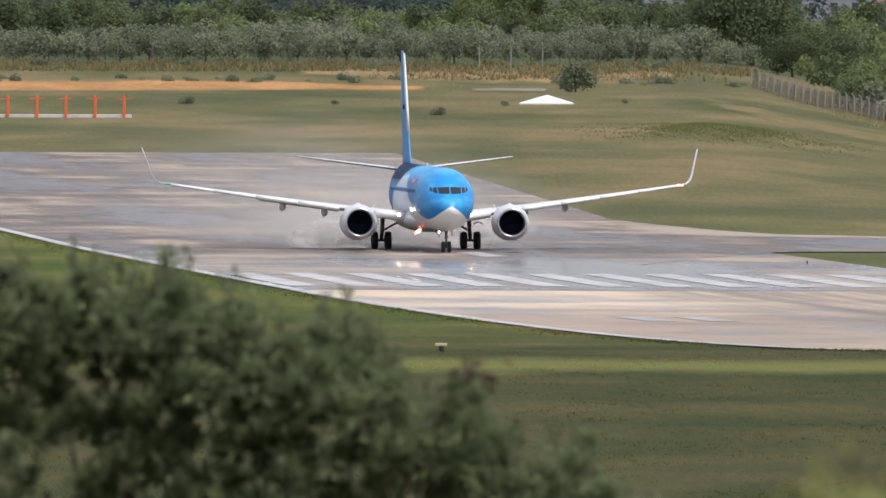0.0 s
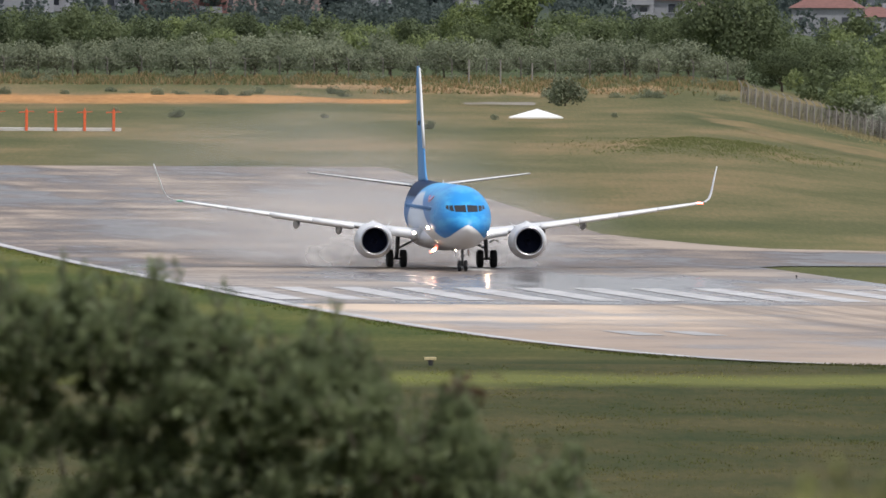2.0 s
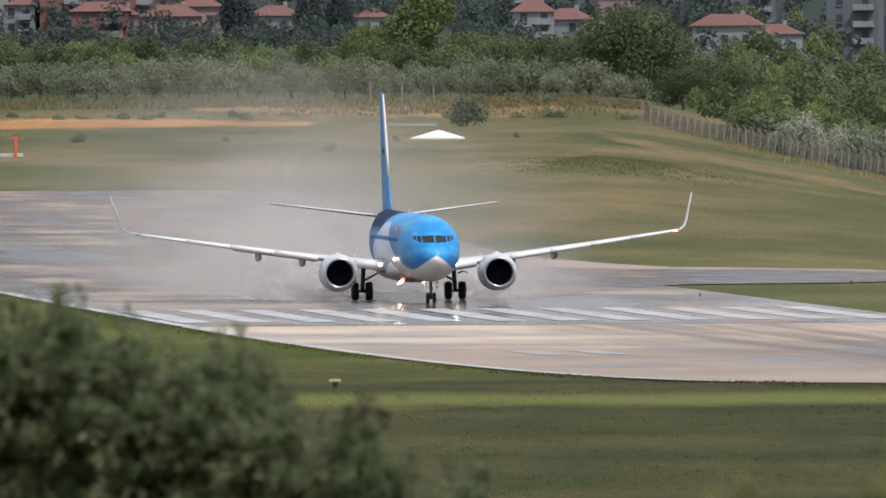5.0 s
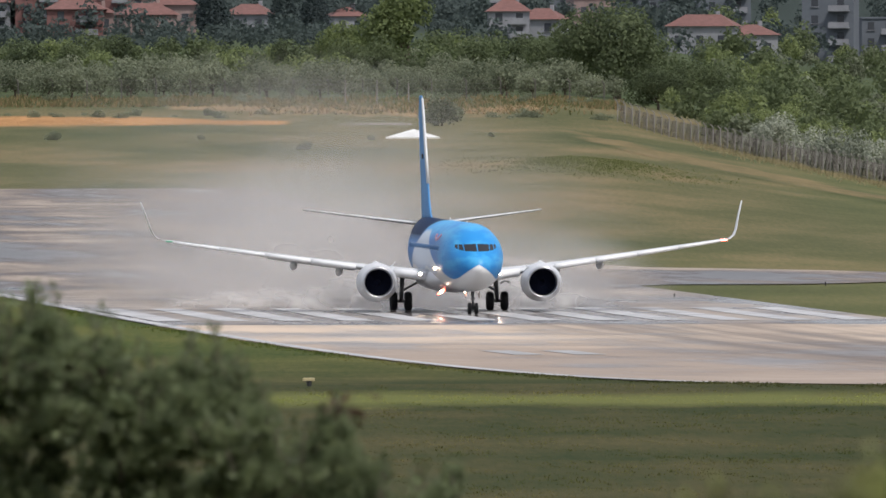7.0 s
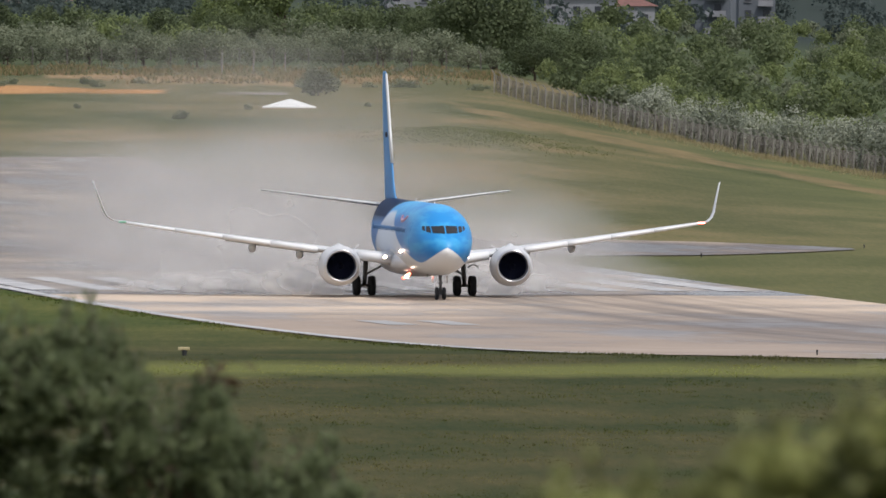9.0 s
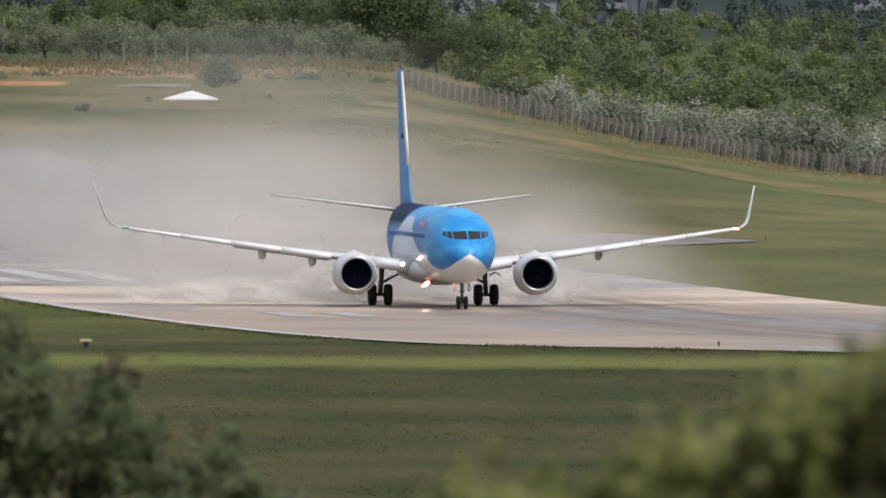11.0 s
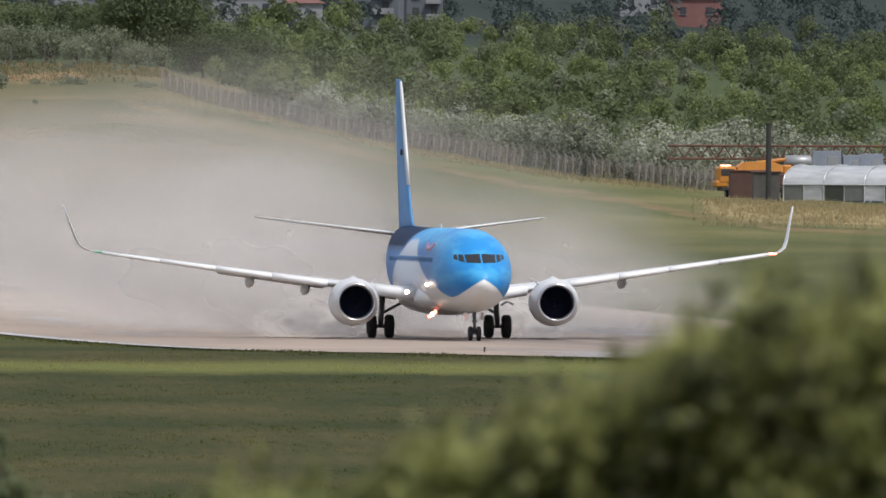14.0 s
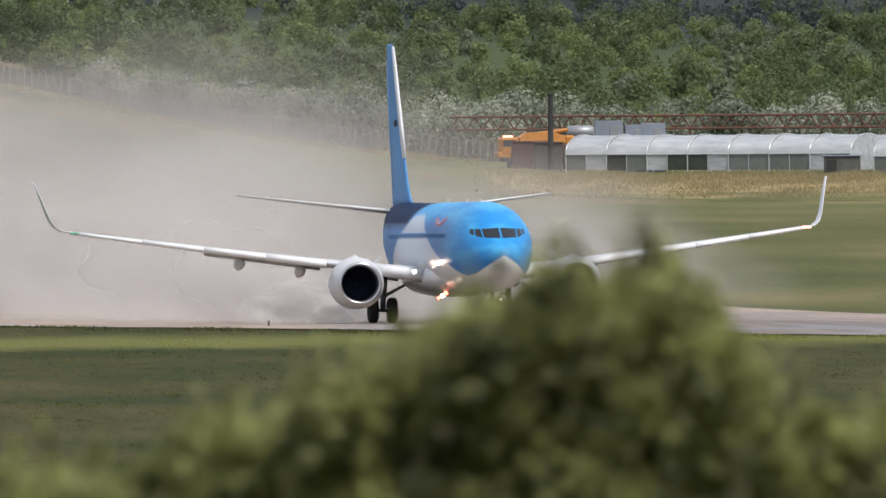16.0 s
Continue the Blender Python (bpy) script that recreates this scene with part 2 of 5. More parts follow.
def pavement_material():
    m, nd, ln = nodes_of("wet_pavement")
    nt, b = m.node_tree, nd["Principled BSDF"]
    pos = nd.new("ShaderNodeNewGeometry").outputs["Position"]
    sep = nd.new("ShaderNodeSeparateXYZ")
    ln.new(pos, sep.inputs[0])
    along = scaled(nt, pos, (1, 1, 1), -RUN_TURN)
    streak = noise_at(nt, scaled(nt, along, (0.045, 0.05, 0)), 1.0, 7, 0.68)
    blotch = noise_at(nt, scaled(nt, along, (0.10, 0.010, 0)), 1.0, 5, 0.6)
    grain = noise_at(nt, scaled(nt, pos, (3.0, 0.6, 0)), 1.0, 4, 0.7)
    f = math_node(nt, "ADD", math_node(nt, "MULTIPLY", streak, 0.5), math_node(nt, "ADD", math_node(nt, "MULTIPLY", blotch, 0.4), math_node(nt, "MULTIPLY", grain, 0.12)))
    asphalt = ramp(nt, f, [(0.43, (0.072, 0.062, 0.055)), (0.49, (0.125, 0.105, 0.096)), (0.535, (0.225, 0.187, 0.158)), (0.58, (0.36, 0.30, 0.245))])
    concrete = ramp(nt, f, [(0.38, (0.20, 0.172, 0.15)), (0.46, (0.40, 0.32, 0.25)), (0.52, (0.57, 0.455, 0.35)), (0.62, (0.66, 0.535, 0.42))])
    near_grey = nd.new("ShaderNodeMapRange")            # greyer slabs at the near end
    near_grey.inputs[1].default_value, near_grey.inputs[2].default_value = 1185.0, 1235.0
    ln.new(math_node(nt, "ADD", sep.outputs[1], math_node(nt, "MULTIPLY", math_node(nt, "SUBTRACT", streak, 0.5), 90.0)), near_grey.inputs[0])
    concrete = mix(nt, near_grey.outputs[0], mix(nt, 1.0, concrete, (0.60, 0.60, 0.63), "MULTIPLY"), concrete)
    mr = nd.new("ShaderNodeMapRange")
    mr.inputs[1].default_value, mr.inputs[2].default_value = 1288.0, 1291.0
    ln.new(sep.outputs[1], mr.inputs[0])
    # tyre marks laid down along the middle of the concrete
    lane = math_node(nt, "ADD", sep.outputs[0], math_node(nt, "MULTIPLY", sep.outputs[1], RUN_TURN))
    rubber = math_node(nt, "MULTIPLY", ramp(nt, math_node(nt, "MULTIPLY", math_node(nt, "SUBTRACT", lane, 120.0), 1 / 34.0), [(0.12, (0, 0, 0)), (0.35, (1, 1, 1)), (0.62, (1, 1, 1)), (0.9, (0, 0, 0))]),
                       ramp(nt, noise_at(nt, scaled(nt, along, (0.6, 0.008, 0)), 1.0, 5, 0.6), [(0.38, (0.45, 0.45, 0.45)), (0.6, (1, 1, 1))]))
    concrete = mix(nt, math_node(nt, "MULTIPLY", rubber, 0.72), concrete, (0.115, 0.102, 0.098))
    ln.new(mix(nt, mr.outputs[0], concrete, asphalt), b.inputs["Base Color"])
    wet = ramp(nt, math_node(nt, "ADD", math_node(nt, "MULTIPLY", blotch, 0.65), math_node(nt, "MULTIPLY", streak, 0.4)), [(0.45, (0.30, 0.30, 0.30)), (0.58, (0.85, 0.85, 0.85))])
    pool = nd.new("ShaderNodeMapRange")           # the standing water beyond the concrete
    pool.inputs[1].default_value, pool.inputs[2].default_value, pool.inputs[3].default_value, pool.inputs[4].default_value = 1284.0, 1296.0, 0.0, 1.0
    ln.new(sep.outputs[1], pool.inputs[0])
    dry = nd.new("ShaderNodeMapRange")
    dry.inputs[1].default_value, dry.inputs[2].default_value, dry.inputs[3].default_value, dry.inputs[4].default_value = 1390.0, 1450.0, 0.85, 0.0
    ln.new(sep.outputs[1], dry.inputs[0])
    film_ = math_node(nt, "MULTIPLY", math_node(nt, "MULTIPLY", pool.outputs[0], dry.outputs[0]), ramp(nt, blotch, [(0.40, (1, 1, 1)), (0.62, (0.6, 0.6, 0.6))]))
    wet = mix(nt, film_, wet, (0.085, 0.085, 0.085))
    ln.new(wet, b.inputs["Roughness"])
    b.inputs["Specular IOR Level"].default_value = 0.15
    bn = nd.new("ShaderNodeBump")
    bn.inputs["Strength"].default_value, bn.inputs["Distance"].default_value = 0.02, 0.01
    ln.new(grain, bn.inputs["Height"])
    ln.new(bn.outputs[0], b.inputs["Normal"])
    return m


PAVING = pavement_material()
PALE_DASH = plain("pale_dash_tone", (0.36, 0.35, 0.345), 0.6, 0, 0.4, 0.4)
MARKING = plain("worn_white_marking", (0.45, 0.44, 0.435), 0.5, 0, 0.5, 0.3)


def near_end(s):
    """Where the paving dips out of sight behind the grass, s from 0 at one edge to 1 at the other."""
    return 988.0 - 85.0 * s


def build_runway():
    nx, verts, faces = 12, [], []
    ys = list(np.linspace(0, 1, 70))
    for v in ys:
        for i in range(nx + 1):
            s = i / nx
            y = near_end(s) + (1925.0 - near_end(s)) * v
            x = left_edge(y) + (right_edge(y) - left_edge(y)) * s
            verts.append((x, y, terrain(x, y) + 0.05))
    for k in range(len(ys) - 1):
        for i in range(nx):
            a = k * (nx + 1) + i
            faces.append((a, a + 1, a + nx + 2, a + nx + 1))
    tagged(mesh_ob("runway", verts, faces, PAVING, True), "wet, patched grey and tan runway paving with puddles", "runway", kind="structure")
    # the taxiway stub that leaves it
    verts, faces = [], []
    n = 24
    for i in range(n + 1):
        s = i / n
        x = 12 + 32.0 * s
        close = 1447 + 40 * max(0, (s - 0.55) / 0.45) ** 2
        wide = 1512 + 6 * math.sin(s * 3.0) - 18 * max(0, (s - 0.7) / 0.3) ** 2
        if s < 0.35:
            close -= 60 * ((0.35 - s) / 0.35) ** 1.5
            wide += 60 * ((0.35 - s) / 0.35) ** 1.5
        for j in range(7):
            y = close + (wide - close) * j / 6
            verts.append((x, y, terrain(x, y) + 0.065))
    for i in range(n):
        for j in range(6):
            a = i * 7 + j
            faces.append((a, a + 7, a + 8, a + 1))
    tagged(mesh_ob("taxiway", verts, faces, PAVING, True), "short wet grey taxiway stub beside the runway", "taxiway", kind="structure")


build_runway()


def strip(x_of, y0, y1, half, steps, name, material, up=0.075):
    """A flat line laid on the paving, which follows x_of(y)."""
    verts, faces = [], []
    for i in range(steps + 1):
        y = y0 + (y1 - y0) * i / steps
        x = x_of(y)
        for k in (-half, half):
            verts.append((x + k, y, terrain(x + k, y) + up))
    for i in range(steps):
        a = 2 * i
        faces.append((a, a + 1, a + 3, a + 2))
    return mesh_ob(name, verts, faces, material)


def build_markings():
    for i in range(12):
        s = (i + 0.62) / 12.35
        tagged(strip(lambda y, s=s: left_edge(y) + (right_edge(y) - left_edge(y)) * s, 1304, 1352, 0.9, 6, "threshold_stripe", MARKING),
               "worn white threshold bar painted on the wet runway", "runway marking", "threshold bars")
    tagged(strip(lambda y: left_edge(y) + 0.5, 1000, 1560, 0.4, 40, "edge_line", MARKING), "white painted line along the runway edge", "runway marking")
    for y0, s in ((1170, 0.205), (1170, 0.275), (1420, 0.55)):
        tagged(strip(lambda y, s=s: left_edge(y) + (right_edge(y) - left_edge(y)) * s, y0, y0 + 18, 0.8, 4, "pale_dash", PALE_DASH),
               "pale dash lying along the runway", "runway marking", "centre dashes")


build_markings()


# ---- the airliner (x across, y aft of the nose, z above its wheels) ----
HULL = [(0.0, 2.72, 0.03, 0.03), (0.10, 2.73, 0.30, 0.28), (0.35, 2.76, 0.62, 0.58), (0.9, 2.83, 1.00, 0.93), (1.6, 2.92, 1.30, 1.22),
        (2.2, 3.02, 1.48, 1.46), (2.8, 3.13, 1.61, 1.68), (3.6, 3.24, 1.73, 1.86), (4.6, 3.31, 1.82, 1.96), (6.0, 3.35, 1.88, 2.0),
        (24.0, 3.35, 1.88, 2.0), (26.5, 3.45, 1.83, 1.91), (29.0, 3.72, 1.60, 1.66), (31.5, 4.05, 1.28, 1.35), (34.0, 4.38, 0.90, 1.00),
        (36.3, 4.66, 0.52, 0.62), (38.0, 4.85, 0.18, 0.25)]


def hull_at(y):
    ys = [h[0] for h in HULL]
    return tuple(float(np.interp(y, ys, [h[k] for h in HULL])) for k in (1, 2, 3))


def hull_front(x, z):
    """How far aft of the nose the skin stands at (x, z), seen from ahead."""
    lo, hi = 0.0, 12.0
    for _ in range(30):
        y = (lo + hi) / 2
        c, w, h = hull_at(y)
        if (x / w) ** 2 + ((z - c) / h) ** 2 > 1:
            lo = y
        else:
            hi = y
    return hi


def hull_side(y, z):
    c, w, h = hull_at(y)
    return w * math.sqrt(max(0.0, 1 - ((z - c) / h) ** 2))


def livery():
    """Sky-blue paint over a white belly, deeper on the flank, with a white peak below the crown."""
    m, nd, ln = nodes_of("blue_livery")
    nt, b = m.node_tree, nd["Principled BSDF"]
    co = nd.new("ShaderNodeTexCoord").outputs["Object"]
    sep = nd.new("ShaderNodeSeparateXYZ")
    ln.new(co, sep.inputs[0])
    y, z = sep.outputs[1], sep.outputs[2]
    wave = math_node(nt, "MULTIPLY", math_node(nt, "SINE", math_node(nt, "MULTIPLY", y, 0.75)), 0.22)

    def over(v, edge, soft):
        n = nd.new("ShaderNodeMapRange")
        n.inputs[1].default_value, n.inputs[2].default_value = edge - soft, edge + soft
        ln.new(v, n.inputs[0])
        return n.outputs[0]

    def under(v, edge, soft):
        return math_node(nt, "SUBTRACT", 1.0, over(v, edge, soft))

    sky_blue, deep, pale = (0.020, 0.27, 0.66), (0.012, 0.13, 0.42), (0.070, 0.42, 0.76)
    tone = noise_at(nt, scaled(nt, co, (0.55, 0.22, 1.1)), 1.0, 4, 0.6)
    c = mix(nt, ramp(nt, tone, [(0.44, (0, 0, 0)), (0.60, (1, 1, 1))]), sky_blue, pale)
    # the flank aft of the door is a deeper blue
    flank = math_node(nt, "MULTIPLY", over(y, 5.5, 1.5), under(z, 4.55, 0.25))
    c = mix(nt, math_node(nt, "MULTIPLY", flank, 0.75), c, deep)
    # the blue gets darker towards the bottom of the nose
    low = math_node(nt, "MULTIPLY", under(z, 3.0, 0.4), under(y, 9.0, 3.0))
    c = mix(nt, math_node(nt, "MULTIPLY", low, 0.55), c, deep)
    # white peak on the flank: wide at the belly, narrow below the crown
    fall = math_node(nt, "MULTIPLY", math_node(nt, "SUBTRACT", 4.8, z), 0.435)
    middle = math_node(nt, "SUBTRACT", 18.0, math_node(nt, "MULTIPLY", fall, 2.5))
    half = math_node(nt, "ADD", 1.6, math_node(nt, "MULTIPLY", fall, 7.4))
    inside = math_node(nt, "SUBTRACT", half, math_node(nt, "ABSOLUTE", math_node(nt, "SUBTRACT", y, middle)))
    peak_white = math_node(nt, "MULTIPLY", over(inside, 0.0, 0.35), under(z, 4.8, 0.1))
    c = mix(nt, math_node(nt, "MULTIPLY", peak_white, 0.82), c, (0.70, 0.73, 0.76))
    # the chin: a white point under the nose
    chin = math_node(nt, "MULTIPLY", math_node(nt, "ABSOLUTE", sep.outputs[0]), 0.55)
    chin = math_node(nt, "MULTIPLY", math_node(nt, "SUBTRACT", chin, 0.48), under(y, 4.5, 2.0))
    belly = under(math_node(nt, "ADD", math_node(nt, "ADD", z, wave), chin), 2.50, 0.03)
    c = mix(nt, belly, c, (0.78, 0.78, 0.77))
    dark_tail = math_node(nt, "MULTIPLY", over(y, 20.5, 0.6), over(z, 4.3, 0.2))
    c = mix(nt, dark_tail, c, (0.008, 0.024, 0.07))
    ln.new(c, b.inputs["Base Color"])
    b.inputs["Roughness"].default_value = 0.42
    ln.new(math_node(nt, "SUBTRACT", 0.28, math_node(nt, "MULTIPLY", dark_tail, 0.27)), b.inputs["Specular IOR Level"])   # the tail's navy is matt
    return m


LIVERY = livery()
WHITE = plain("white_paint", (0.74, 0.74, 0.745), 0.35, 0, 0.08, 1.5, coat=0.3)
WING_GREY = plain("wing_grey_paint", (0.62, 0.63, 0.64), 0.4, 0, 0.08, 1.0)
SLAT = plain("white_slat_paint", (0.80, 0.80, 0.80), 0.4, 0.0, 0.06, 2.0)
LIP = plain("polished_lip_metal", (0.62, 0.62, 0.63), 0.28, 0.9, 0.06, 2.0)
NACELLE = plain("pale_nacelle_paint", (0.64, 0.65, 0.66), 0.35, 0, 0.08, 1.6)
FAN = plain("dark_fan_blade", (0.03, 0.036, 0.07), 0.3, 0.7, 0.3, 5.0)
DUCT = plain("dark_duct", (0.022, 0.026, 0.06), 0.5, 0, 0.2, 3.0)
TAIL_GREY = plain("tailplane_grey", (0.38, 0.39, 0.41), 0.45, 0.1, 0.12, 1.0)
FIN_BLUE = plain("fin_blue_paint", (0.085, 0.28, 0.58), 0.5, 0, 0.15, 0.5)
FIN_BLUE.node_tree.nodes["Principled BSDF"].inputs["Specular IOR Level"].default_value = 0.25
TYRE = plain("tyre_rubber", (0.022, 0.022, 0.024), 0.7, 0, 0.3, 6.0)
RIM = plain("wheel_rim_metal", (0.35, 0.35, 0.36), 0.45, 0.6, 0.2, 6.0)
STRUT = plain("gear_strut_paint", (0.16, 0.16, 0.165), 0.4, 0.3, 0.25, 5.0)
BLACK_PAINT = plain("black_fitting", (0.02, 0.02, 0.025), 0.5, 0, 0.2, 4.0)
SCREEN = plain("cockpit_glass", (0.012, 0.014, 0.018), 0.08, 0, 0.1, 2.0)
CABIN = plain("cabin_window_glass", (0.10, 0.19, 0.34), 0.35, 0, 0.1, 2.0)
RED = plain("faded_red_paint", (0.52, 0.28, 0.38), 0.4, 0, 0.1, 3.0)
LAMP = glow("landing_light_glow", (1.0, 0.72, 0.52), 260.0)
LAMP_RED = glow("red_beacon_glow", (1.0, 0.16, 0.10), 9.0)


def loft(bm, rings, close=True):
    vs = [[bm.verts.new(p) for p in r] for r in rings]
    n = len(vs[0])
    for a, b_ in zip(vs, vs[1:]):
        for i in range(n):
            bm.faces.new((a[i], a[(i + 1) % n], b_[(i + 1) % n], b_[i]))
    if close:
        bm.faces.new(vs[0])
        bm.faces.new(vs[-1])
    return bm


def foil(le, chord, thick, up=(0, 0, 1), n=9):
    """A closed wing section: le is its leading edge, the chord runs aft, thickness along up."""
    le, up = Vector(le), Vector(up)
    pts = []
    for i in range(n):
        s = (1 - math.cos(math.pi * i / (n - 1))) / 2
        t = 2.4 * thick * (math.sqrt(s) * (1 - s)) * 0.62
        pts.append((s, t))
    ring = [le + Vector((0, s * chord, 0)) + up * (t * 0.6) for s, t in pts]
    ring += [le + Vector((0, s * chord, 0)) - up * (t * 0.5) for s, t in pts[-2:0:-1]]
    return ring


def wing_z(x):
    return 2.14 + max(0.0, abs(x) - 1.6) * 0.122 + 0.0006 * abs(x) ** 2


def wing_le(x):
    a = abs(x)
    return 12.9 + (a - 1.5) * 0.62 if a < 5 else 15.07 + (a - 5) * 0.52


def wing_chord(x):
    return float(np.interp(abs(x), (1.5, 5.5, 16.6), (8.2, 5.0, 1.75)))


def wheel(parent, x, y, z, r, w):
    bm = bmesh.new()
    h = w / 2
    lathe(bm, [(-h * .55, r * .55), (-h * .9, r * .68), (-h, r * .84), (-h * .78, r * .95), (-h * .4, r), (h * .4, r), (h * .78, r * .95), (h, r * .84), (h * .9, r * .68), (h * .55, r * .55)], (x, y, z), "x", 28)
    t = part("wheel", bm, TYRE, parent, "black rubber tyre", True)
    bm = bmesh.new()
    lathe(bm, [(-h * .56, 0.01), (-h * .5, r * .2), (-h * .3, r * .3), (-h * .5, r * .5), (-h * .56, r * .56), (h * .56, r * .56), (h * .5, r * .5), (h * .3, r * .3), (h * .5, r * .2), (h * .56, 0.01)], (x, y, z), "x", 20)
    part("rim", bm, RIM, t, "", True)


def blob(bm, c, r, sub=2, scale=(1, 1, 1)):
    bmesh.ops.create_icosphere(bm, subdivisions=sub, radius=r, matrix=Matrix.Translation(c) @ Matrix.Diagonal((*scale, 1)))
    return bm


def lamp(jet, p, r, material):
    """A forward-facing light: a glowing lens set back in a dark open housing."""
    q = 1.25 * r
    cup = part("light_housing", lathe(bmesh.new(), [(-0.16, q), (0.14, q * 1.08), (0.16, 0.01)], p, n=14), STRUT, jet, "", True)
    part("landing_light", blob(bmesh.new(), p, r, 2, (1, 0.35, 1)), material, cup, "bright landing light")


def blade_mesh():
    bm = bmesh.new()
    bmesh.ops.create_cube(bm, size=1, matrix=Matrix.Diagonal((0.58, 0.02, 0.15, 1)))
    me = bpy.data.meshes.new("fan_blade")
    bm.to_mesh(me)
    bm.free()
    me.materials.append(FAN)
    return me


BLADE_MESH = blade_mesh()


def build_airliner():
    jet = tagged(new("airliner"), "twin-engined airliner in sky-blue and white paint rolling along the wet runway", "airplane")
    # fuselage
    rings = []
    ys = sorted(set([h[0] for h in HULL] + list(np.arange(6, 24, 1.5)) + [0.2, 0.6, 1.2, 1.9, 2.5, 3.2, 4.0, 5.2, 25.2, 27.7, 30.2, 32.7]))
    for y in ys:
        c, w, h = hull_at(y)
        rings.append([(w * math.cos(a), y, c + h * math.sin(a)) for a in (2 * math.pi * i / 48 for i in range(48))])
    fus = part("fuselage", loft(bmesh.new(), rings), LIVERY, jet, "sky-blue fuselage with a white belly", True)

    # cockpit windows: panes set on the skin, x and z of their corners on one side
    panes = [((0.04, 3.74), (0.70, 3.76), (0.74, 4.14), (0.04, 4.18)),
             ((0.77, 3.77), (1.02, 3.84), (1.00, 4.14), (0.80, 4.14)),
             ((1.07, 3.86), (1.22, 3.95), (1.18, 4.14), (1.05, 4.14))]
    for side in (-1, 1):
        for q in panes:
            bm, n = bmesh.new(), 5
            grid = []
            for layer in (-0.025, 0.05):
                g = []
                for i in range(n):
                    for j in range(n):
                        u, v = i / (n - 1), j / (n - 1)
                        x = (q[0][0] * (1 - u) + q[1][0] * u) * (1 - v) + (q[3][0] * (1 - u) + q[2][0] * u) * v
                        z = (q[0][1] * (1 - u) + q[1][1] * u) * (1 - v) + (q[3][1] * (1 - u) + q[2][1] * u) * v
                        g.append(bm.verts.new((side * x, hull_front(x, z) + layer, z)))
                grid.append(g)
            for g in grid:
                for i in range(n - 1):
                    for j in range(n - 1):
                        bm.faces.new((g[i * n + j], g[i * n + j + 1], g[(i + 1) * n + j + 1], g[(i + 1) * n + j]))
            rim = [i for i in range(n)] + [i * n + n - 1 for i in range(1, n)] + [(n - 1) * n + j for j in range(n - 2, -1, -1)] + [i * n for i in range(n - 2, 0, -1)]
            for a, b_ in zip(rim, rim[1:] + rim[:1]):
                bm.faces.new((grid[0][a], grid[0][b_], grid[1][b_], grid[1][a]))
            part("cockpit_window", bm, SCREEN, fus, "dark cockpit pane")
    # cabin windows and doors
    bm = bmesh.new()
    box(bm, 0, 0, 0, 0.024, 0.24, 0.30, 0.05)
    me = bpy.data.meshes.new("cabin_window")
    bm.to_mesh(me)
    bm.free()
    me.materials.append(CABIN)
    for side in (-1, 1):
        for i in range(38):
            y = 6.2 + i * 0.508
            w = new("cabin_window", me)
            w.parent = fus
            w.location = (side * (hull_side(y, 3.85) - 0.011), y, 3.85)
        for y in (4.6, 26.6):
            bm, rings = bmesh.new(), []
            for k in range(9):
                z = 2.5 + 1.8 * k / 8
                rings.append([(side * (hull_side(y - .43, z) - .02), y - .43, z), (side * (hull_side(y - .40, z) + .008), y - .40, z),
                              (side * (hull_side(y + .40, z) + .008), y + .40, z), (side * (hull_side(y + .43, z) - .02), y + .43, z)])
            part("cabin_door", loft(bm, rings), LIVERY, fus, "passenger door outline")
    # red emblem on the forward flanks, built as two bent bars
    for side in (-1, 1):
        bm = bmesh.new()
        for i in range(10):
            a0, a1 = math.pi * (1.1 + 0.8 * i / 10), math.pi * (1.1 + 0.8 * (i + 1) / 10)
            for a in ((a0 + a1) / 2,):
                y, z = 9.5 + 1.5 * math.cos(a), 4.72 + 0.42 * math.sin(a)
                box(bm, side * (hull_side(y, z) - 0.03), y, z, 0.10, 0.62, 0.24, 0.03)
        part("emblem", bm, RED, fus, "faded pinkish-red curved emblem")
    # aerials on the roof
    for y, h in ((7.5, 0.14), (12.0, 0.12), (18.5, 0.2)):
        bm = bmesh.new()
        c, w, hh = hull_at(y)
        loft(bm, [foil((0, y, c + hh - 0.03), 0.5, 0.08, (1, 0, 0)), foil((0, y + 0.2, c + hh + h), 0.25, 0.05, (1, 0, 0))])
        part("antenna", bm, WHITE, fus)
    bm = bmesh.new()
    box(bm, 0, 11.8, 1.30, 0.05, 0.35, 0.32, 0.01)
    part("belly_antenna", bm, STRUT, fus)
    # wing-body fairing
    rings = []
    for y, w, h in ((10.2, 0.3, 0.1), (11.2, 1.3, 0.5), (12.8, 1.95, 0.78), (15, 2.1, 0.85), (19, 2.1, 0.85), (22, 1.6, 0.6), (23.5, 0.5, 0.2)):
        rings.append([(w * math.cos(a), y, 1.98 + h * math.sin(a)) for a in (2 * math.pi * i / 24 for i in range(24))])
    part("wing_fairing", loft(bmesh.new(), rings), WHITE, jet, "white belly fairing", True)

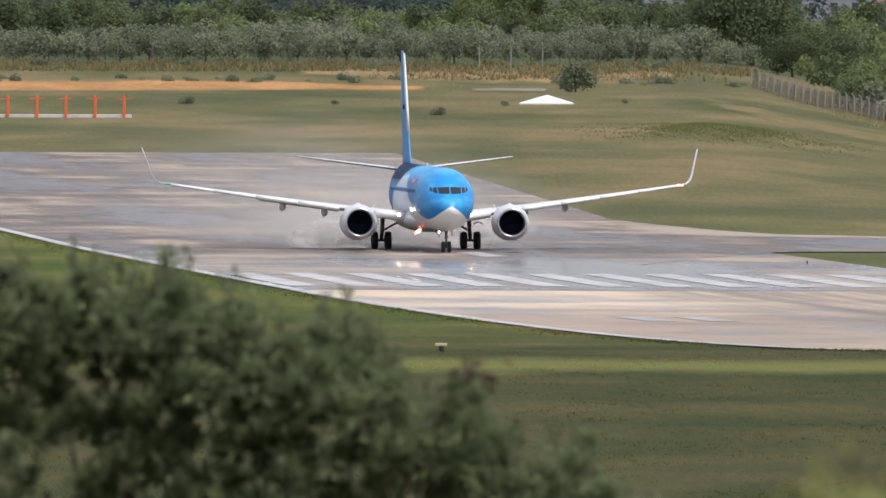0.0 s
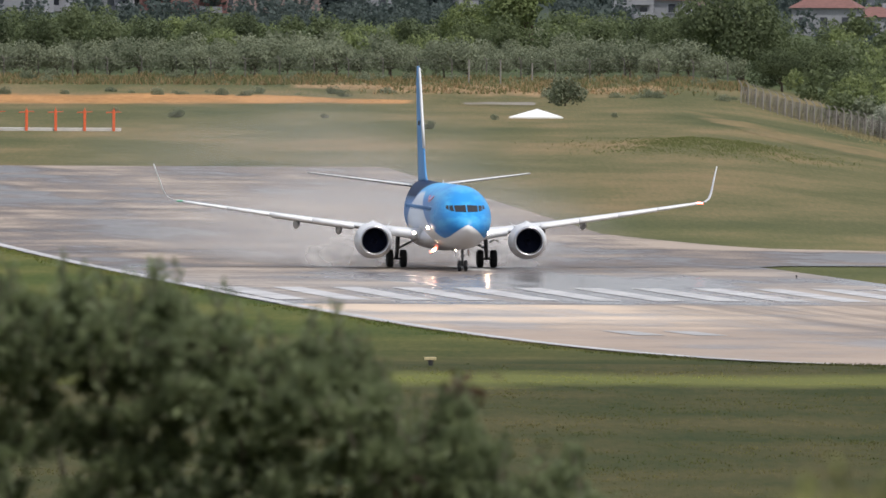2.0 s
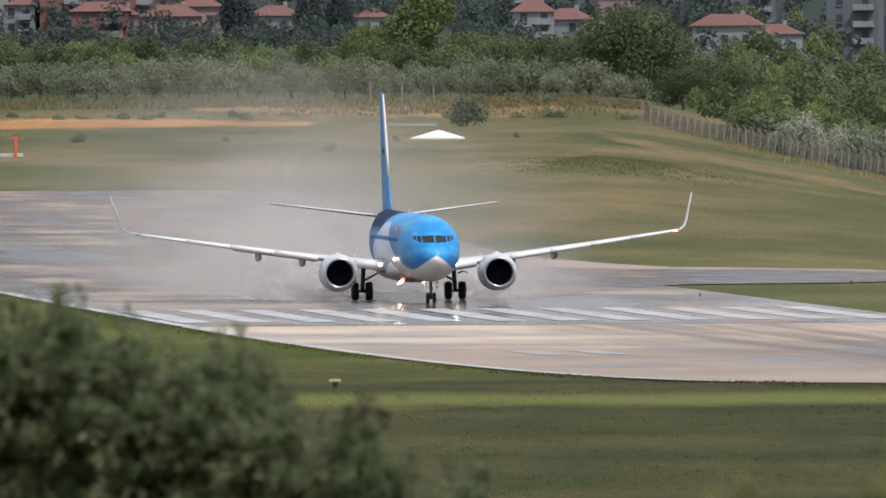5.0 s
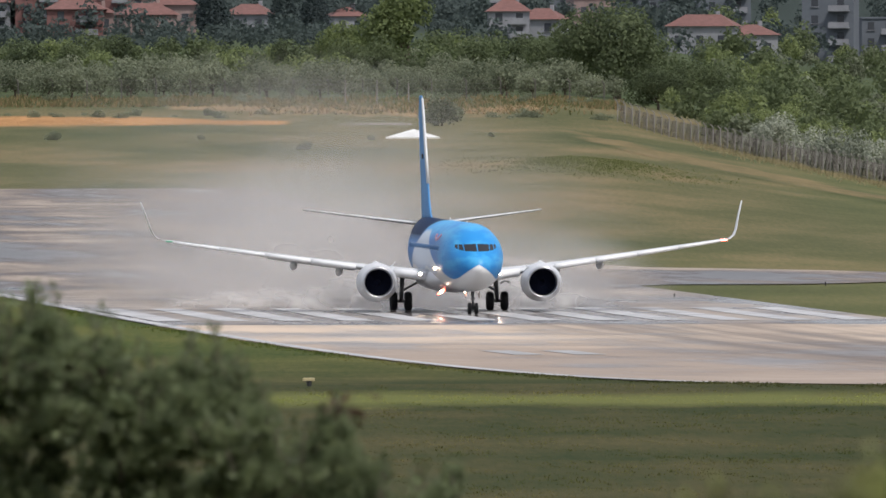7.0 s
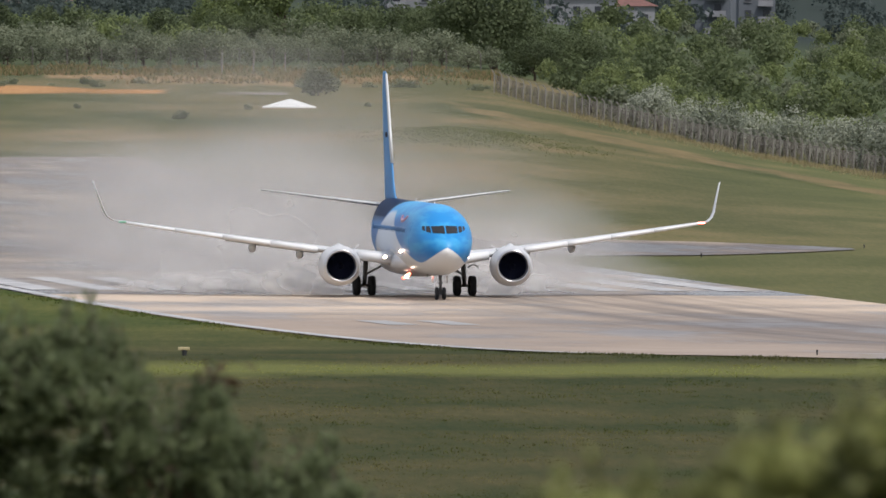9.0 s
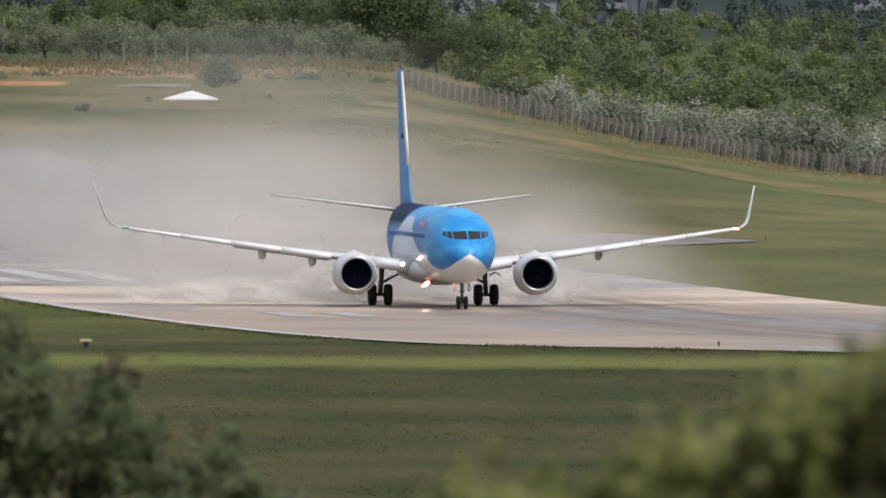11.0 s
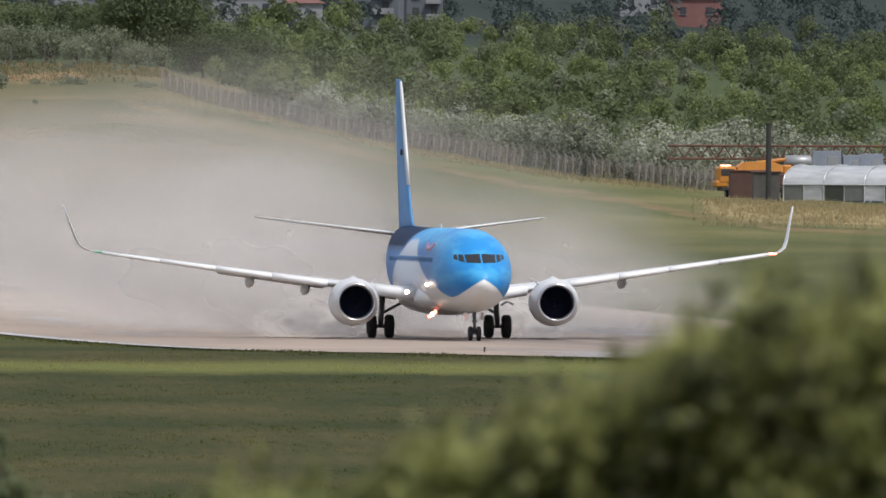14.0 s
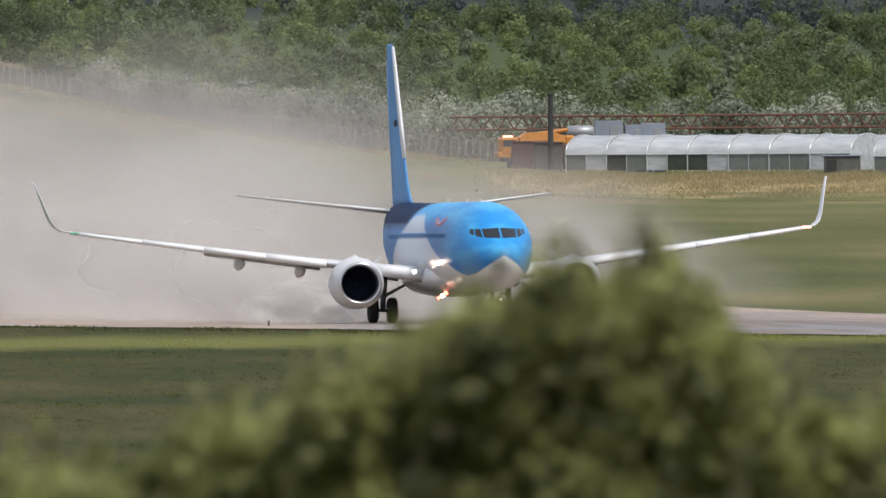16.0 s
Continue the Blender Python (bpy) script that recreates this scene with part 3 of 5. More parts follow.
    for side in (-1, 1):
        # wing
        stations = (1.2, 2.5, 4.0, 5.2, 7, 9, 11, 13, 15, 16.6)
        rings = [foil((side * x, wing_le(x), wing_z(x)), wing_chord(x), 0.125 * wing_chord(x) if x < 6 else 0.12 * wing_chord(x)) for x in stations]
        wing = part("wing", loft(bmesh.new(), rings), WING_GREY, jet, "white and pale grey wing", True)
        # slats in front, hung a little below the leading edge
        for x0, x1 in ((1.95, 3.7), (5.9, 8.44), (8.45, 11.04), (11.05, 13.64), (13.65, 16.3)):
            rs = []
            for x in np.linspace(x0, x1, 4):
                c = wing_chord(x)
                rs.append(foil((side * x, wing_le(x) - 0.14 - 0.02 * c, wing_z(x) - 0.012 * c), 0.18 * c + 0.2, 0.125 * c, n=7))
            part("slat", loft(bmesh.new(), rs), SLAT, wing, "bright leading-edge slat", True)
        # flaps behind
        for x0, x1 in ((2.0, 4.6), (5.6, 10.6)):
            rs = []
            for x in np.linspace(x0, x1, 4):
                c = wing_chord(x)
                rs.append(foil((side * x, wing_le(x) + 0.93 * c, wing_z(x) - 0.16), 0.24 * c, 0.09 * c, (0, 0.25, 0.97), n=7))
            part("flap", loft(bmesh.new(), rs), WING_GREY, wing, "", True)
        # canoe fairings below
        for x in (6.45, 9.1):
            c = wing_chord(x)
            y1 = wing_le(x) + c
            bm = bmesh.new()
            rs = []
            for k, (s, r) in enumerate(((-1.6, .03), (-1.2, .15), (-0.4, .24), (0.4, .24), (1.0, .14), (1.3, .03))):
                zc = wing_z(x) - 0.38 - 0.10 * max(0, s)
                rs.append([(side * x + r * 0.8 * math.cos(a), y1 + s, zc + r * 1.25 * math.sin(a)) for a in (2 * math.pi * i / 12 for i in range(12))])
            part("flap_fairing", loft(bm, rs), WING_GREY, wing, "", True)
        # winglet: bends up and on
        rs = []
        for x, y, z, c, up in ((16.55, wing_le(16.55), wing_z(16.55), 1.78, (0, 0, 1)), (16.95, 23.35 - 1.9, wing_z(16.55) + 0.07, 1.7, (-side * .25, 0, .97)),
                               (17.25, 22.0, wing_z(16.55) + 0.28, 1.5, (-side * .7, 0, .7)), (17.42, 22.5, wing_z(16.55) + 0.62, 1.3, (-side * .95, 0, .3)),
                               (17.66, 23.4, wing_z(16.55) + 1.45, 1.0, (-side, 0, .2)), (17.92, 24.3, 6.42, 0.6, (-side, 0, .2))):
            rs.append(foil((side * x, y, z), c, 0.085, up, n=7))
        part("winglet", loft(bmesh.new(), rs), WHITE, wing, "tall upswept winglet", True)
        bm = bmesh.new()
        box(bm, side * 16.5, wing_le(16.5) - 0.05, wing_z(16.5), 0.4, 0.1, 0.1, 0.03)
        part("wingtip_light", bm, LAMP_RED if side > 0 else plain("green_lens", (0.2, 0.5, 0.35), 0.2), wing)

        # engine
        ex, ey, ez = side * 4.86, 11.75, 1.76
        eng = part("engine", lathe(bmesh.new(), [(0.10, 0.985), (0.35, 1.09), (0.9, 1.17), (1.7, 1.19), (2.6, 1.10), (3.3, 0.95), (3.3, 0.85), (2.6, 0.8)], (ex, ey, ez), n=40, squash=0.95), NACELLE, jet, "pale grey engine nacelle", True)
        part("inlet_lip", lathe(bmesh.new(), [(0.10, 0.987), (0.02, 0.93), (0.0, 0.885), (0.03, 0.84), (0.14, 0.80), (0.3, 0.785)], (ex, ey, ez), n=40, squash=0.95), LIP, eng, "polished metal inlet lip", True)
        part("inlet_duct", lathe(bmesh.new(), [(0.3, 0.785), (0.7, 0.80), (1.05, 0.80), (1.06, 0.02)], (ex, ey, ez), n=32, squash=0.97), DUCT, eng, "", True)
        fan = part("fan_hub", lathe(bmesh.new(), [(0.98, 0.24), (1.04, 0.24)], (ex, ey, ez), n=20), FAN, eng)
        for i in range(24):
            m = Matrix.Translation((ex, ey + 0.92, ez)) @ Matrix.Rotation(-2 * math.pi * i / 24, 4, "Y") @ Matrix.Translation((0.5, 0, 0)) @ Matrix.Rotation(radians(38), 4, "X")
            blade = new("fan_blade", BLADE_MESH)
            blade.parent = fan
            blade.matrix_basis = m
        part("spinner", lathe(bmesh.new(), [(0.55, 0.01), (0.65, 0.08), (0.8, 0.17), (0.98, 0.24)], (ex, ey, ez), n=20), FAN, eng, "", True)
        part("exhaust_nozzle", lathe(bmesh.new(), [(2.6, 0.68), (3.5, 0.62), (4.3, 0.48), (4.35, 0.40), (3.4, 0.42)], (ex, ey, ez + 0.05), n=28), FAN, eng, "", True)
        rs = []
        for y, zt, zb, w in ((12.9, 2.95, 2.7, 0.06), (13.6, 3.05, 2.6, 0.2), (15.0, 2.75, 2.2, 0.24), (17.0, 2.55, 1.9, 0.16), (18.5, 2.35, 2.1, 0.05)):
            rs.append([(ex + w, y, zb), (ex + w, y, zt - .1), (ex, y, zt), (ex - w, y, zt - .1), (ex - w, y, zb)])
        part("pylon", loft(bmesh.new(), rs), NACELLE, eng, "", True)
        bm = bmesh.new()
        rs = [foil((ex - side * 0.75, ey + 0.9, ez + 0.86), 0.9, 0.05, (.7, 0, .7), 5), foil((ex - side * 1.1, ey + 1.35, ez + 1.2), 0.4, 0.03, (.7, 0, .7), 5)]
        part("strake", loft(bm, rs), NACELLE, eng)

        # main gear
        gx, gy = side * 2.86, 19.6
        gear = part("main_gear", rod(rod(bmesh.new(), (gx, gy, 0.5), (gx - side * 0.1, gy, 2.1), 0.12, 0.15), (gx - side * .46, gy, .57), (gx + side * .46, gy, .57), 0.09), STRUT, jet, "dark main landing gear leg", True)
        bm = bmesh.new()
        rod(bm, (gx, gy + .02, 1.15), (gx - side * 1.4, gy, 1.9), 0.07, 0.06)
        rod(bm, (gx, gy - 0.2, 0.7), (gx, gy - 0.35, 1.05), 0.04)
        rod(bm, (gx, gy - 0.35, 1.05), (gx, gy - 0.1, 1.4), 0.04)
        part("brace", bm, STRUT, gear, "", True)
        bm = bmesh.new()
        loft(bm, [[(gx + side * (0.2 + 0.55 * s), gy - 0.4, 1.62 + 0.16 * math.sin(s * 3.0)), (gx + side * (0.2 + 0.55 * s), gy + 0.5, 1.62 + 0.16 * math.sin(s * 3.0)),
                   (gx + side * (0.2 + 0.55 * s), gy + 0.5, 1.57 + 0.16 * math.sin(s * 3.0)), (gx + side * (0.2 + 0.55 * s), gy - 0.4, 1.57 + 0.16 * math.sin(s * 3.0))] for s in (0, .25, .5, .75, 1)])
        part("gear_door", bm, WING_GREY, gear)
        for dx in (-0.43, 0.43):
            wheel(gear, gx + dx, gy, 0.565, 0.565, 0.42)

        # tailplane: darker grey than the wing, with a brighter strip along its front
        rs = [foil((side * x, y, z), c, t) for x, y, z, c, t in ((0.2, 33.0, 4.95, 4.2, .38), (2.5, 34.3, 5.22, 3.3, .30), (5.0, 35.7, 5.52, 2.35, .22), (7.0, 36.8, 5.76, 1.6, .14), (7.17, 37.1, 5.79, 1.2, .06))]
        tail = part("tailplane", loft(bmesh.new(), rs), TAIL_GREY, jet, "grey tailplane with a bright leading edge", True)
        rs = [foil((side * x, y - 0.03, z + 0.025), 0.5, t * 0.55, n=7) for x, y, z, t in ((0.9, 33.39, 5.03, .34), (2.5, 34.3, 5.22, .30), (5.0, 35.7, 5.52, .22), (7.0, 36.8, 5.76, .14))]
        part("leading_edge", loft(bmesh.new(), rs), SLAT, tail, "bright strip along the leading edge", True)

        # lights in the wing root
        lamp(jet, (side * 2.32, 12.75, 2.28), 0.075, LAMP)
    # fin
    rs = [foil((0, y, z), c, t, (1, 0, 0)) for y, z, c, t in ((29.5, 5.0, 8.2, .42), (31.6, 5.6, 6.3, .44), (32.6, 6.4, 5.55, .42), (34.6, 9.0, 4.2, .34), (36.6, 11.7, 2.95, .24), (37.2, 12.5, 2.2, .14), (37.5, 12.62, 1.7, .05))]
    fin = part("fin", loft(bmesh.new(), rs), FIN_BLUE, jet, "tall sky-blue tail fin", True)
    # a white strip puts the sunlit look of the leading edge into paint
    bm = bmesh.new()
    loft(bm, [foil((0.015, y - 0.07, z), c, t, (1, 0, 0), 9) for y, z, c, t in ((33.4, 7.4, 1.2, .29), (34.6, 9.0, 1.4, .31), (36.6, 11.7, 1.2, .25), (37.2, 12.5, .9, .17))])
    part("fin_sunlit_edge", bm, WHITE, fin, "white strip standing for sunlight along the fin's leading edge", True)
    bm = bmesh.new()
    loft(bm, [foil((0, y, z), c, t, (1, 0, 0)) for y, z, c, t in ((36.3, 6.0, 1.55, .22), (38.0, 9.0, 1.0, .16), (39.0, 11.6, .62, .10))])
    part("rudder", bm, FIN_BLUE, fin, "", True)
    bm = bmesh.new()
    box(bm, -0.17, 35.4, 9.0, 0.08, 0.35, 0.30, 0.03)
    part("fin_probe", bm, BLACK_PAINT, fin, "small dark fitting on the fin")
    # nose gear
    gear = part("nose_gear", rod(rod(bmesh.new(), (0, 4.05, 0.36), (0, 4.15, 1.6), 0.075, 0.09), (-0.26, 4.05, .34), (0.26, 4.05, .34), 0.06), STRUT, jet, "dark nose landing gear leg", True)
    for dx in (-0.2, 0.2):
        wheel(gear, dx, 4.05, 0.345, 0.345, 0.2)
        bm = bmesh.new()
        box(bm, dx * 2.0, 4.3, 1.15, 0.04, 1.2, 0.42, 0.01)
        part("gear_door", bm, WHITE, gear)
    bm = bmesh.new()
    rod(bm, (0, 4.1, 0.75), (0, 4.9, 1.45), 0.05)
    box(bm, 0, 4.0, 0.95, 0.26, 0.1, 0.12, 0.02)
    part("brace", bm, STRUT, gear)
    # lights on the flank and belly
    for p, r, mat in (((-1.86, 8.2, 2.66), 0.060, LAMP), ((-1.1, 12.6, 1.20), 0.075, LAMP), ((-1.0, 12.2, 1.32), 0.10, LAMP_RED), ((-1.25, 12.7, 1.10), 0.08, LAMP_RED)):
        lamp(jet, p, r, mat)
    return jet


AIRLINER = build_airliner()
RUN_HEADING = 4.79


def roll_out(t):
    """The nose's distance from the camera as the jet gathers speed."""
    return ((((-2.31232674e-04 * t + 1.06589382e-02) * t - 1.68527274e-01) * t - 2.54037637e-01) * t - 8.94479511) * t + 1433.9


def jet_pose(t):
    d = roll_out(t)
    x = 24.43 - math.tan(radians(RUN_HEADING)) * (d - 1150)
    z = run_profile(d + 12)
    slope = (run_profile(d + 20) - run_profile(d + 4)) / 16
    swing = float(np.interp(t, (0, 14, 16), (0, 0, 0.7)))
    yaw = RUN_HEADING + swing
    x += 26 * math.tan(radians(swing))
    return pose(x, d, z - 12 * slope + 0.06, math.degrees(math.atan(slope)), 0, yaw)


# ---- vegetation ----
OLIVE = foliage("olive_leaves", (0.105, 0.126, 0.074), (0.27, 0.295, 0.19), 0.75, 0.45)
# broad and fresh leaf colours are lightened for haze over the far woods
BROAD = foliage("broad_leaves", (0.042, 0.060, 0.028), (0.140, 0.172, 0.078), 0.8, 0.45)
FRESH = foliage("fresh_leaves", (0.115, 0.148, 0.058), (0.30, 0.35, 0.145), 0.8, 0.5)
# cypress needles are blued for the same haze
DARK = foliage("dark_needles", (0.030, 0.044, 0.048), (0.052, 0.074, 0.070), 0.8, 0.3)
SILVER = foliage("silver_leaves", (0.085, 0.105, 0.066), (0.43, 0.45, 0.355), 0.65, 0.35)
BARK = plain("bark", (0.10, 0.075, 0.055), 0.9, 0, 0.35, 4.0, 0.4)
TWIG = plain("twig_bark", (0.06, 0.045, 0.03), 0.8, 0, 0.3, 20.0)
STRAW = foliage("straw_grass", (0.20, 0.175, 0.085), (0.48, 0.39, 0.215), 0.8, 0.4)
BLADE = blade_material("grass_blades", 1.7)
RUST_LEAF = foliage("rusty_leaves", (0.040, 0.030, 0.016), (0.095, 0.062, 0.032), 0.7, 0.4)


def quads(centres, along, across):
    """One four-cornered leaf at each centre: its half length and half width as vectors."""
    v = np.stack([centres - along, centres + across * 1.0 - along * 0.1, centres + along, centres - across * 1.0 - along * 0.1], 1).reshape(-1, 3)
    f = np.arange(len(v)).reshape(-1, 4)
    return v, f


def crown_leaves(rng, lobes, count, size):
    """Leaf clumps spread over a handful of overlapping lobes (x, y, z, radius)."""
    lobes = np.array(lobes)
    w = lobes[:, 3] ** 2
    pick = rng.choice(len(lobes), count, p=w / w.sum())
    d = rng.normal(size=(count, 3))
    d /= np.linalg.norm(d, axis=1)[:, None]
    rad = lobes[pick, 3] * (0.55 + 0.52 * rng.random(count) ** 0.6)
    c = lobes[pick, :3] + d * rad[:, None] * np.array((1, 1, 0.9))
    face = d + rng.normal(size=(count, 3)) * 0.62 + np.array((0, 0, 0.25))
    face /= np.linalg.norm(face, axis=1)[:, None]
    a = np.cross(face, rng.normal(size=(count, 3)))
    a /= np.linalg.norm(a, axis=1)[:, None]
    b_ = np.cross(face, a)
    s = size * (0.6 + 0.8 * rng.random(count))
    v, f = quads(c, a * s[:, None], b_ * (s * 0.62)[:, None])
    return v, f


def mesh_of(name, verts, faces, material):
    me = bpy.data.meshes.new(name)
    me.from_pydata(verts.tolist(), [], faces.tolist())
    me.materials.append(material)
    return me


def tree_kind(name, label, category, height, width, leaf_material, leaves, leaf, seed, trunk=0.28, cone=False):
    """One tree: a tapered trunk with limbs, and a crown of leaf clumps in lobes."""
    rng = np.random.default_rng(seed)
    tree = tagged(new(name), label, category)
    r = width / 2
    lobes = []
    if cone:
        for k in range(12):
            h = 0.08 + 0.9 * k / 11
            lobes.append((rng.normal() * .1, rng.normal() * .1, height * h, r * (0.35 + 0.75 * math.sin(math.pi * (1 - h) * 0.75))))
    else:
        for k in range(11):
            a, q = rng.random() * 2 * math.pi, math.sqrt(rng.random()) * 0.68
            z = height * (trunk + 0.12 + (0.80 - trunk - 0.12) * rng.random() * (1 - 0.45 * q))
            lobes.append((r * q * math.cos(a), r * q * math.sin(a), z, r * (0.30 + 0.20 * rng.random())))
        lobes.append((0, 0, height * 0.72, r * 0.5))
        top = max(l[2] + l[3] for l in lobes)
        lobes = [(x, y, z * height / top, q) for x, y, z, q in lobes]
    bm = bmesh.new()
    rod(bm, (0, 0, -0.3), (0.05, 0, height * trunk), 0.035 * height, 0.022 * height, 8)
    for x, y, z, q in lobes[:6]:
        rod(bm, (0.05, 0, height * trunk * 0.9), (x * 0.8, y * 0.8, z), 0.016 * height, 0.005 * height, 5)
    part("trunk", bm, BARK, tree)
    v, f = crown_leaves(rng, lobes, leaves, leaf)
    crown = new("crown", mesh_of("crown", v, f, leaf_material))
    crown.parent = tree
    return tree, v, f


def site(column, d):
    """The place on the ground at a bearing and distance."""
    x = column / FOCAL * d
    return x, d, terrain(x, d)


def plant(kind, column, d, scale=1.0, turn=0.0, sink=0.0):
    x, y, z = site(column, d)
    t = copy_thing(kind[0], pose(x, y, z - sink, 0, 0, turn))
    t.scale = (scale, scale, scale)
    return t


KINDS = {}
for i in range(3):
    KINDS["olive", i] = tree_kind("olive_tree", "small grey-green olive tree in a grove behind the airfield", "tree", 3.7, 4.6, OLIVE, 1500, 0.14, 10 + i, 0.2)
    KINDS["silver", i] = tree_kind("silver_bush", "tall silvery grey-green bush behind the perimeter fence", "bush", 5.2, 6.2, SILVER, 2700, 0.135, 20 + i, 0.1)
    KINDS["broad", i] = tree_kind("broadleaf_tree", "dark green broadleaf tree with a full crown", "tree", 6.2, 6.6, BROAD, 2900, 0.165, 30 + i, 0.18)
    KINDS["fresh", i] = tree_kind("young_tree", "fresh green young broadleaf tree", "tree", 4.8, 4.6, FRESH, 2200, 0.13, 40 + i, 0.15)
KINDS["oak", 0] = tree_kind("spreading_tree", "large dark spreading tree beside the field", "tree", 10.4, 15.5, BROAD, 9500, 0.21, 51, 0.16)
KINDS["poplar", 0] = tree_kind("tall_tree", "tall bright green tree above the grove", "tree", 10.0, 11.0, foliage("tall_tree_leaves", (0.062, 0.086, 0.032), (0.20, 0.245, 0.09), 0.8, 0.45), 6500, 0.2, 52, 0.2)
KINDS["cypress", 0] = tree_kind("cypress_tree", "dark slender cypress tree among the houses", "tree", 9.0, 4.2, DARK, 3600, 0.2, 53, 0.05, True)
KINDS["shrub", 0] = tree_kind("field_shrub", "low green shrub standing in the grass", "shrub", 1.6, 2.9, OLIVE, 1100, 0.09, 54, 0.05)
for k in KINDS.values():
    k[0].location = (400.0, 2750.0 + 12 * list(KINDS.values()).index(k), terrain(400.0, 2750.0 + 12 * list(KINDS.values()).index(k)))


def build_trees():
    rnd = random.Random(5)
    for row, d in enumerate((2606, 2642, 2686, 2735)):
        c = -930 + 22 * row
        while c < 545:
            if not (210 < c < 260 and row == 0):
                plant(KINDS["olive", rnd.randrange(3)], c, d + rnd.uniform(-8, 8), rnd.uniform(0.72, 1.28), rnd.uniform(0, 360))
            c += rnd.uniform(36, 60)
    # the tall trees behind the grove
    for c, d, s in ((-900, 2740, 1.3), (-790, 2730, 1.25), (-700, 2735, 1.15), (-640, 2745, 1.2), (-580, 2730, 1.05), (-505, 2760, 1.0), (-420, 2770, 0.9),
                    (-330, 2790, 1.05), (-250, 2780, 1.0), (-140, 2770, 0.85), (-40, 2780, 0.95), (60, 2760, 1.0), (130, 2750, 1.05), (300, 2760, 1.05), (380, 2740, 1.1), (430, 2720, 1.0)):
        plant(KINDS["broad", rnd.randrange(3)], c, d, s, rnd.uniform(0, 360))
    plant(KINDS["poplar", 0], 176, 2830, 1.25, 30)
    plant(KINDS["poplar", 0], 60, 2860, 0.75, 140)
    plant(KINDS["oak", 0], 548, 2650, 1.12, 0)
    plant(KINDS["oak", 0], 430, 2720, 0.62, 80)
    plant(KINDS["oak", 0], 680, 2640, 0.62, 200)
    plant(KINDS["oak", 0], 620, 2600, 0.50, 120)
    plant(KINDS["oak", 0], 735, 2545, 0.50, 300)
    plant(KINDS["olive", 1], 236, 2440, 1.18, 0, 0.5)
    plant(KINDS["broad", 0], 228, 2460, 0.45, 50, 0.4)
    for c, d, s in ((-451, 2290, 0.6), (-7, 2215, 0.62), (111, 2300, 0.4), (-190, 2300, 0.35), (325, 2330, 0.35), (-560, 2330, 0.3)):
        plant(KINDS["shrub", 0], c, d, s, rnd.uniform(0, 360))
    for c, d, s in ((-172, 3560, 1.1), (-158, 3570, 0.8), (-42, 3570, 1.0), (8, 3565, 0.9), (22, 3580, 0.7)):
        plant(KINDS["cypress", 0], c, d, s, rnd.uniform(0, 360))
    # low scrub between the track and the grove, and along the bank
    for k in range(72):
        c = rnd.uniform(-930, 540)
        if 55 < c < 200:
            c += 200
        plant(KINDS["shrub", 0], c, rnd.uniform(2484, 2512) if k % 2 else rnd.uniform(2570, 2598), rnd.uniform(0.4, 0.95), rnd.uniform(0, 360), 0.35)
    # silver bushes behind the side fence, then greener trees
    c = 800
    while c < 2330:
        d = fence_line(min(c, 1500)) + rnd.uniform(10, 20) if c < 1480 else 2175 + rnd.uniform(0, 25)
        plant(KINDS["silver", rnd.randrange(3)], c, d, rnd.uniform(0.85, 1.3) * (0.85 if c < 980 else 1.1 if c > 1500 else 1.05), rnd.uniform(0, 360))
        c += rnd.uniform(36, 58)
    for row, (d0, s0) in enumerate(((2200, 0.9), (2240, 1.0), (2290, 1.05))):
        c = 720 + 25 * row
        while c < 2330:
            d = d0 + (max(0, fence_line(min(c, 1500)) - 2150) if c < 1500 else 0) + rnd.uniform(0, 30)
            kind = KINDS["fresh" if rnd.random() < 0.7 else "broad", rnd.randrange(3)]
            plant(kind, c, d, s0 * rnd.uniform(0.75, 1.15) * (0.8 if kind[0].name.startswith("broad") else 1), rnd.uniform(0, 360))
            c += rnd.uniform(50, 85)


def fence_line(column):
    """The distance of the side fence at each bearing."""
    return float(np.interp(column, (548, 744, 974, 1234, 1500, 1560), (2490, 2400, 2330, 2250, 2160, 2145)))


build_trees()


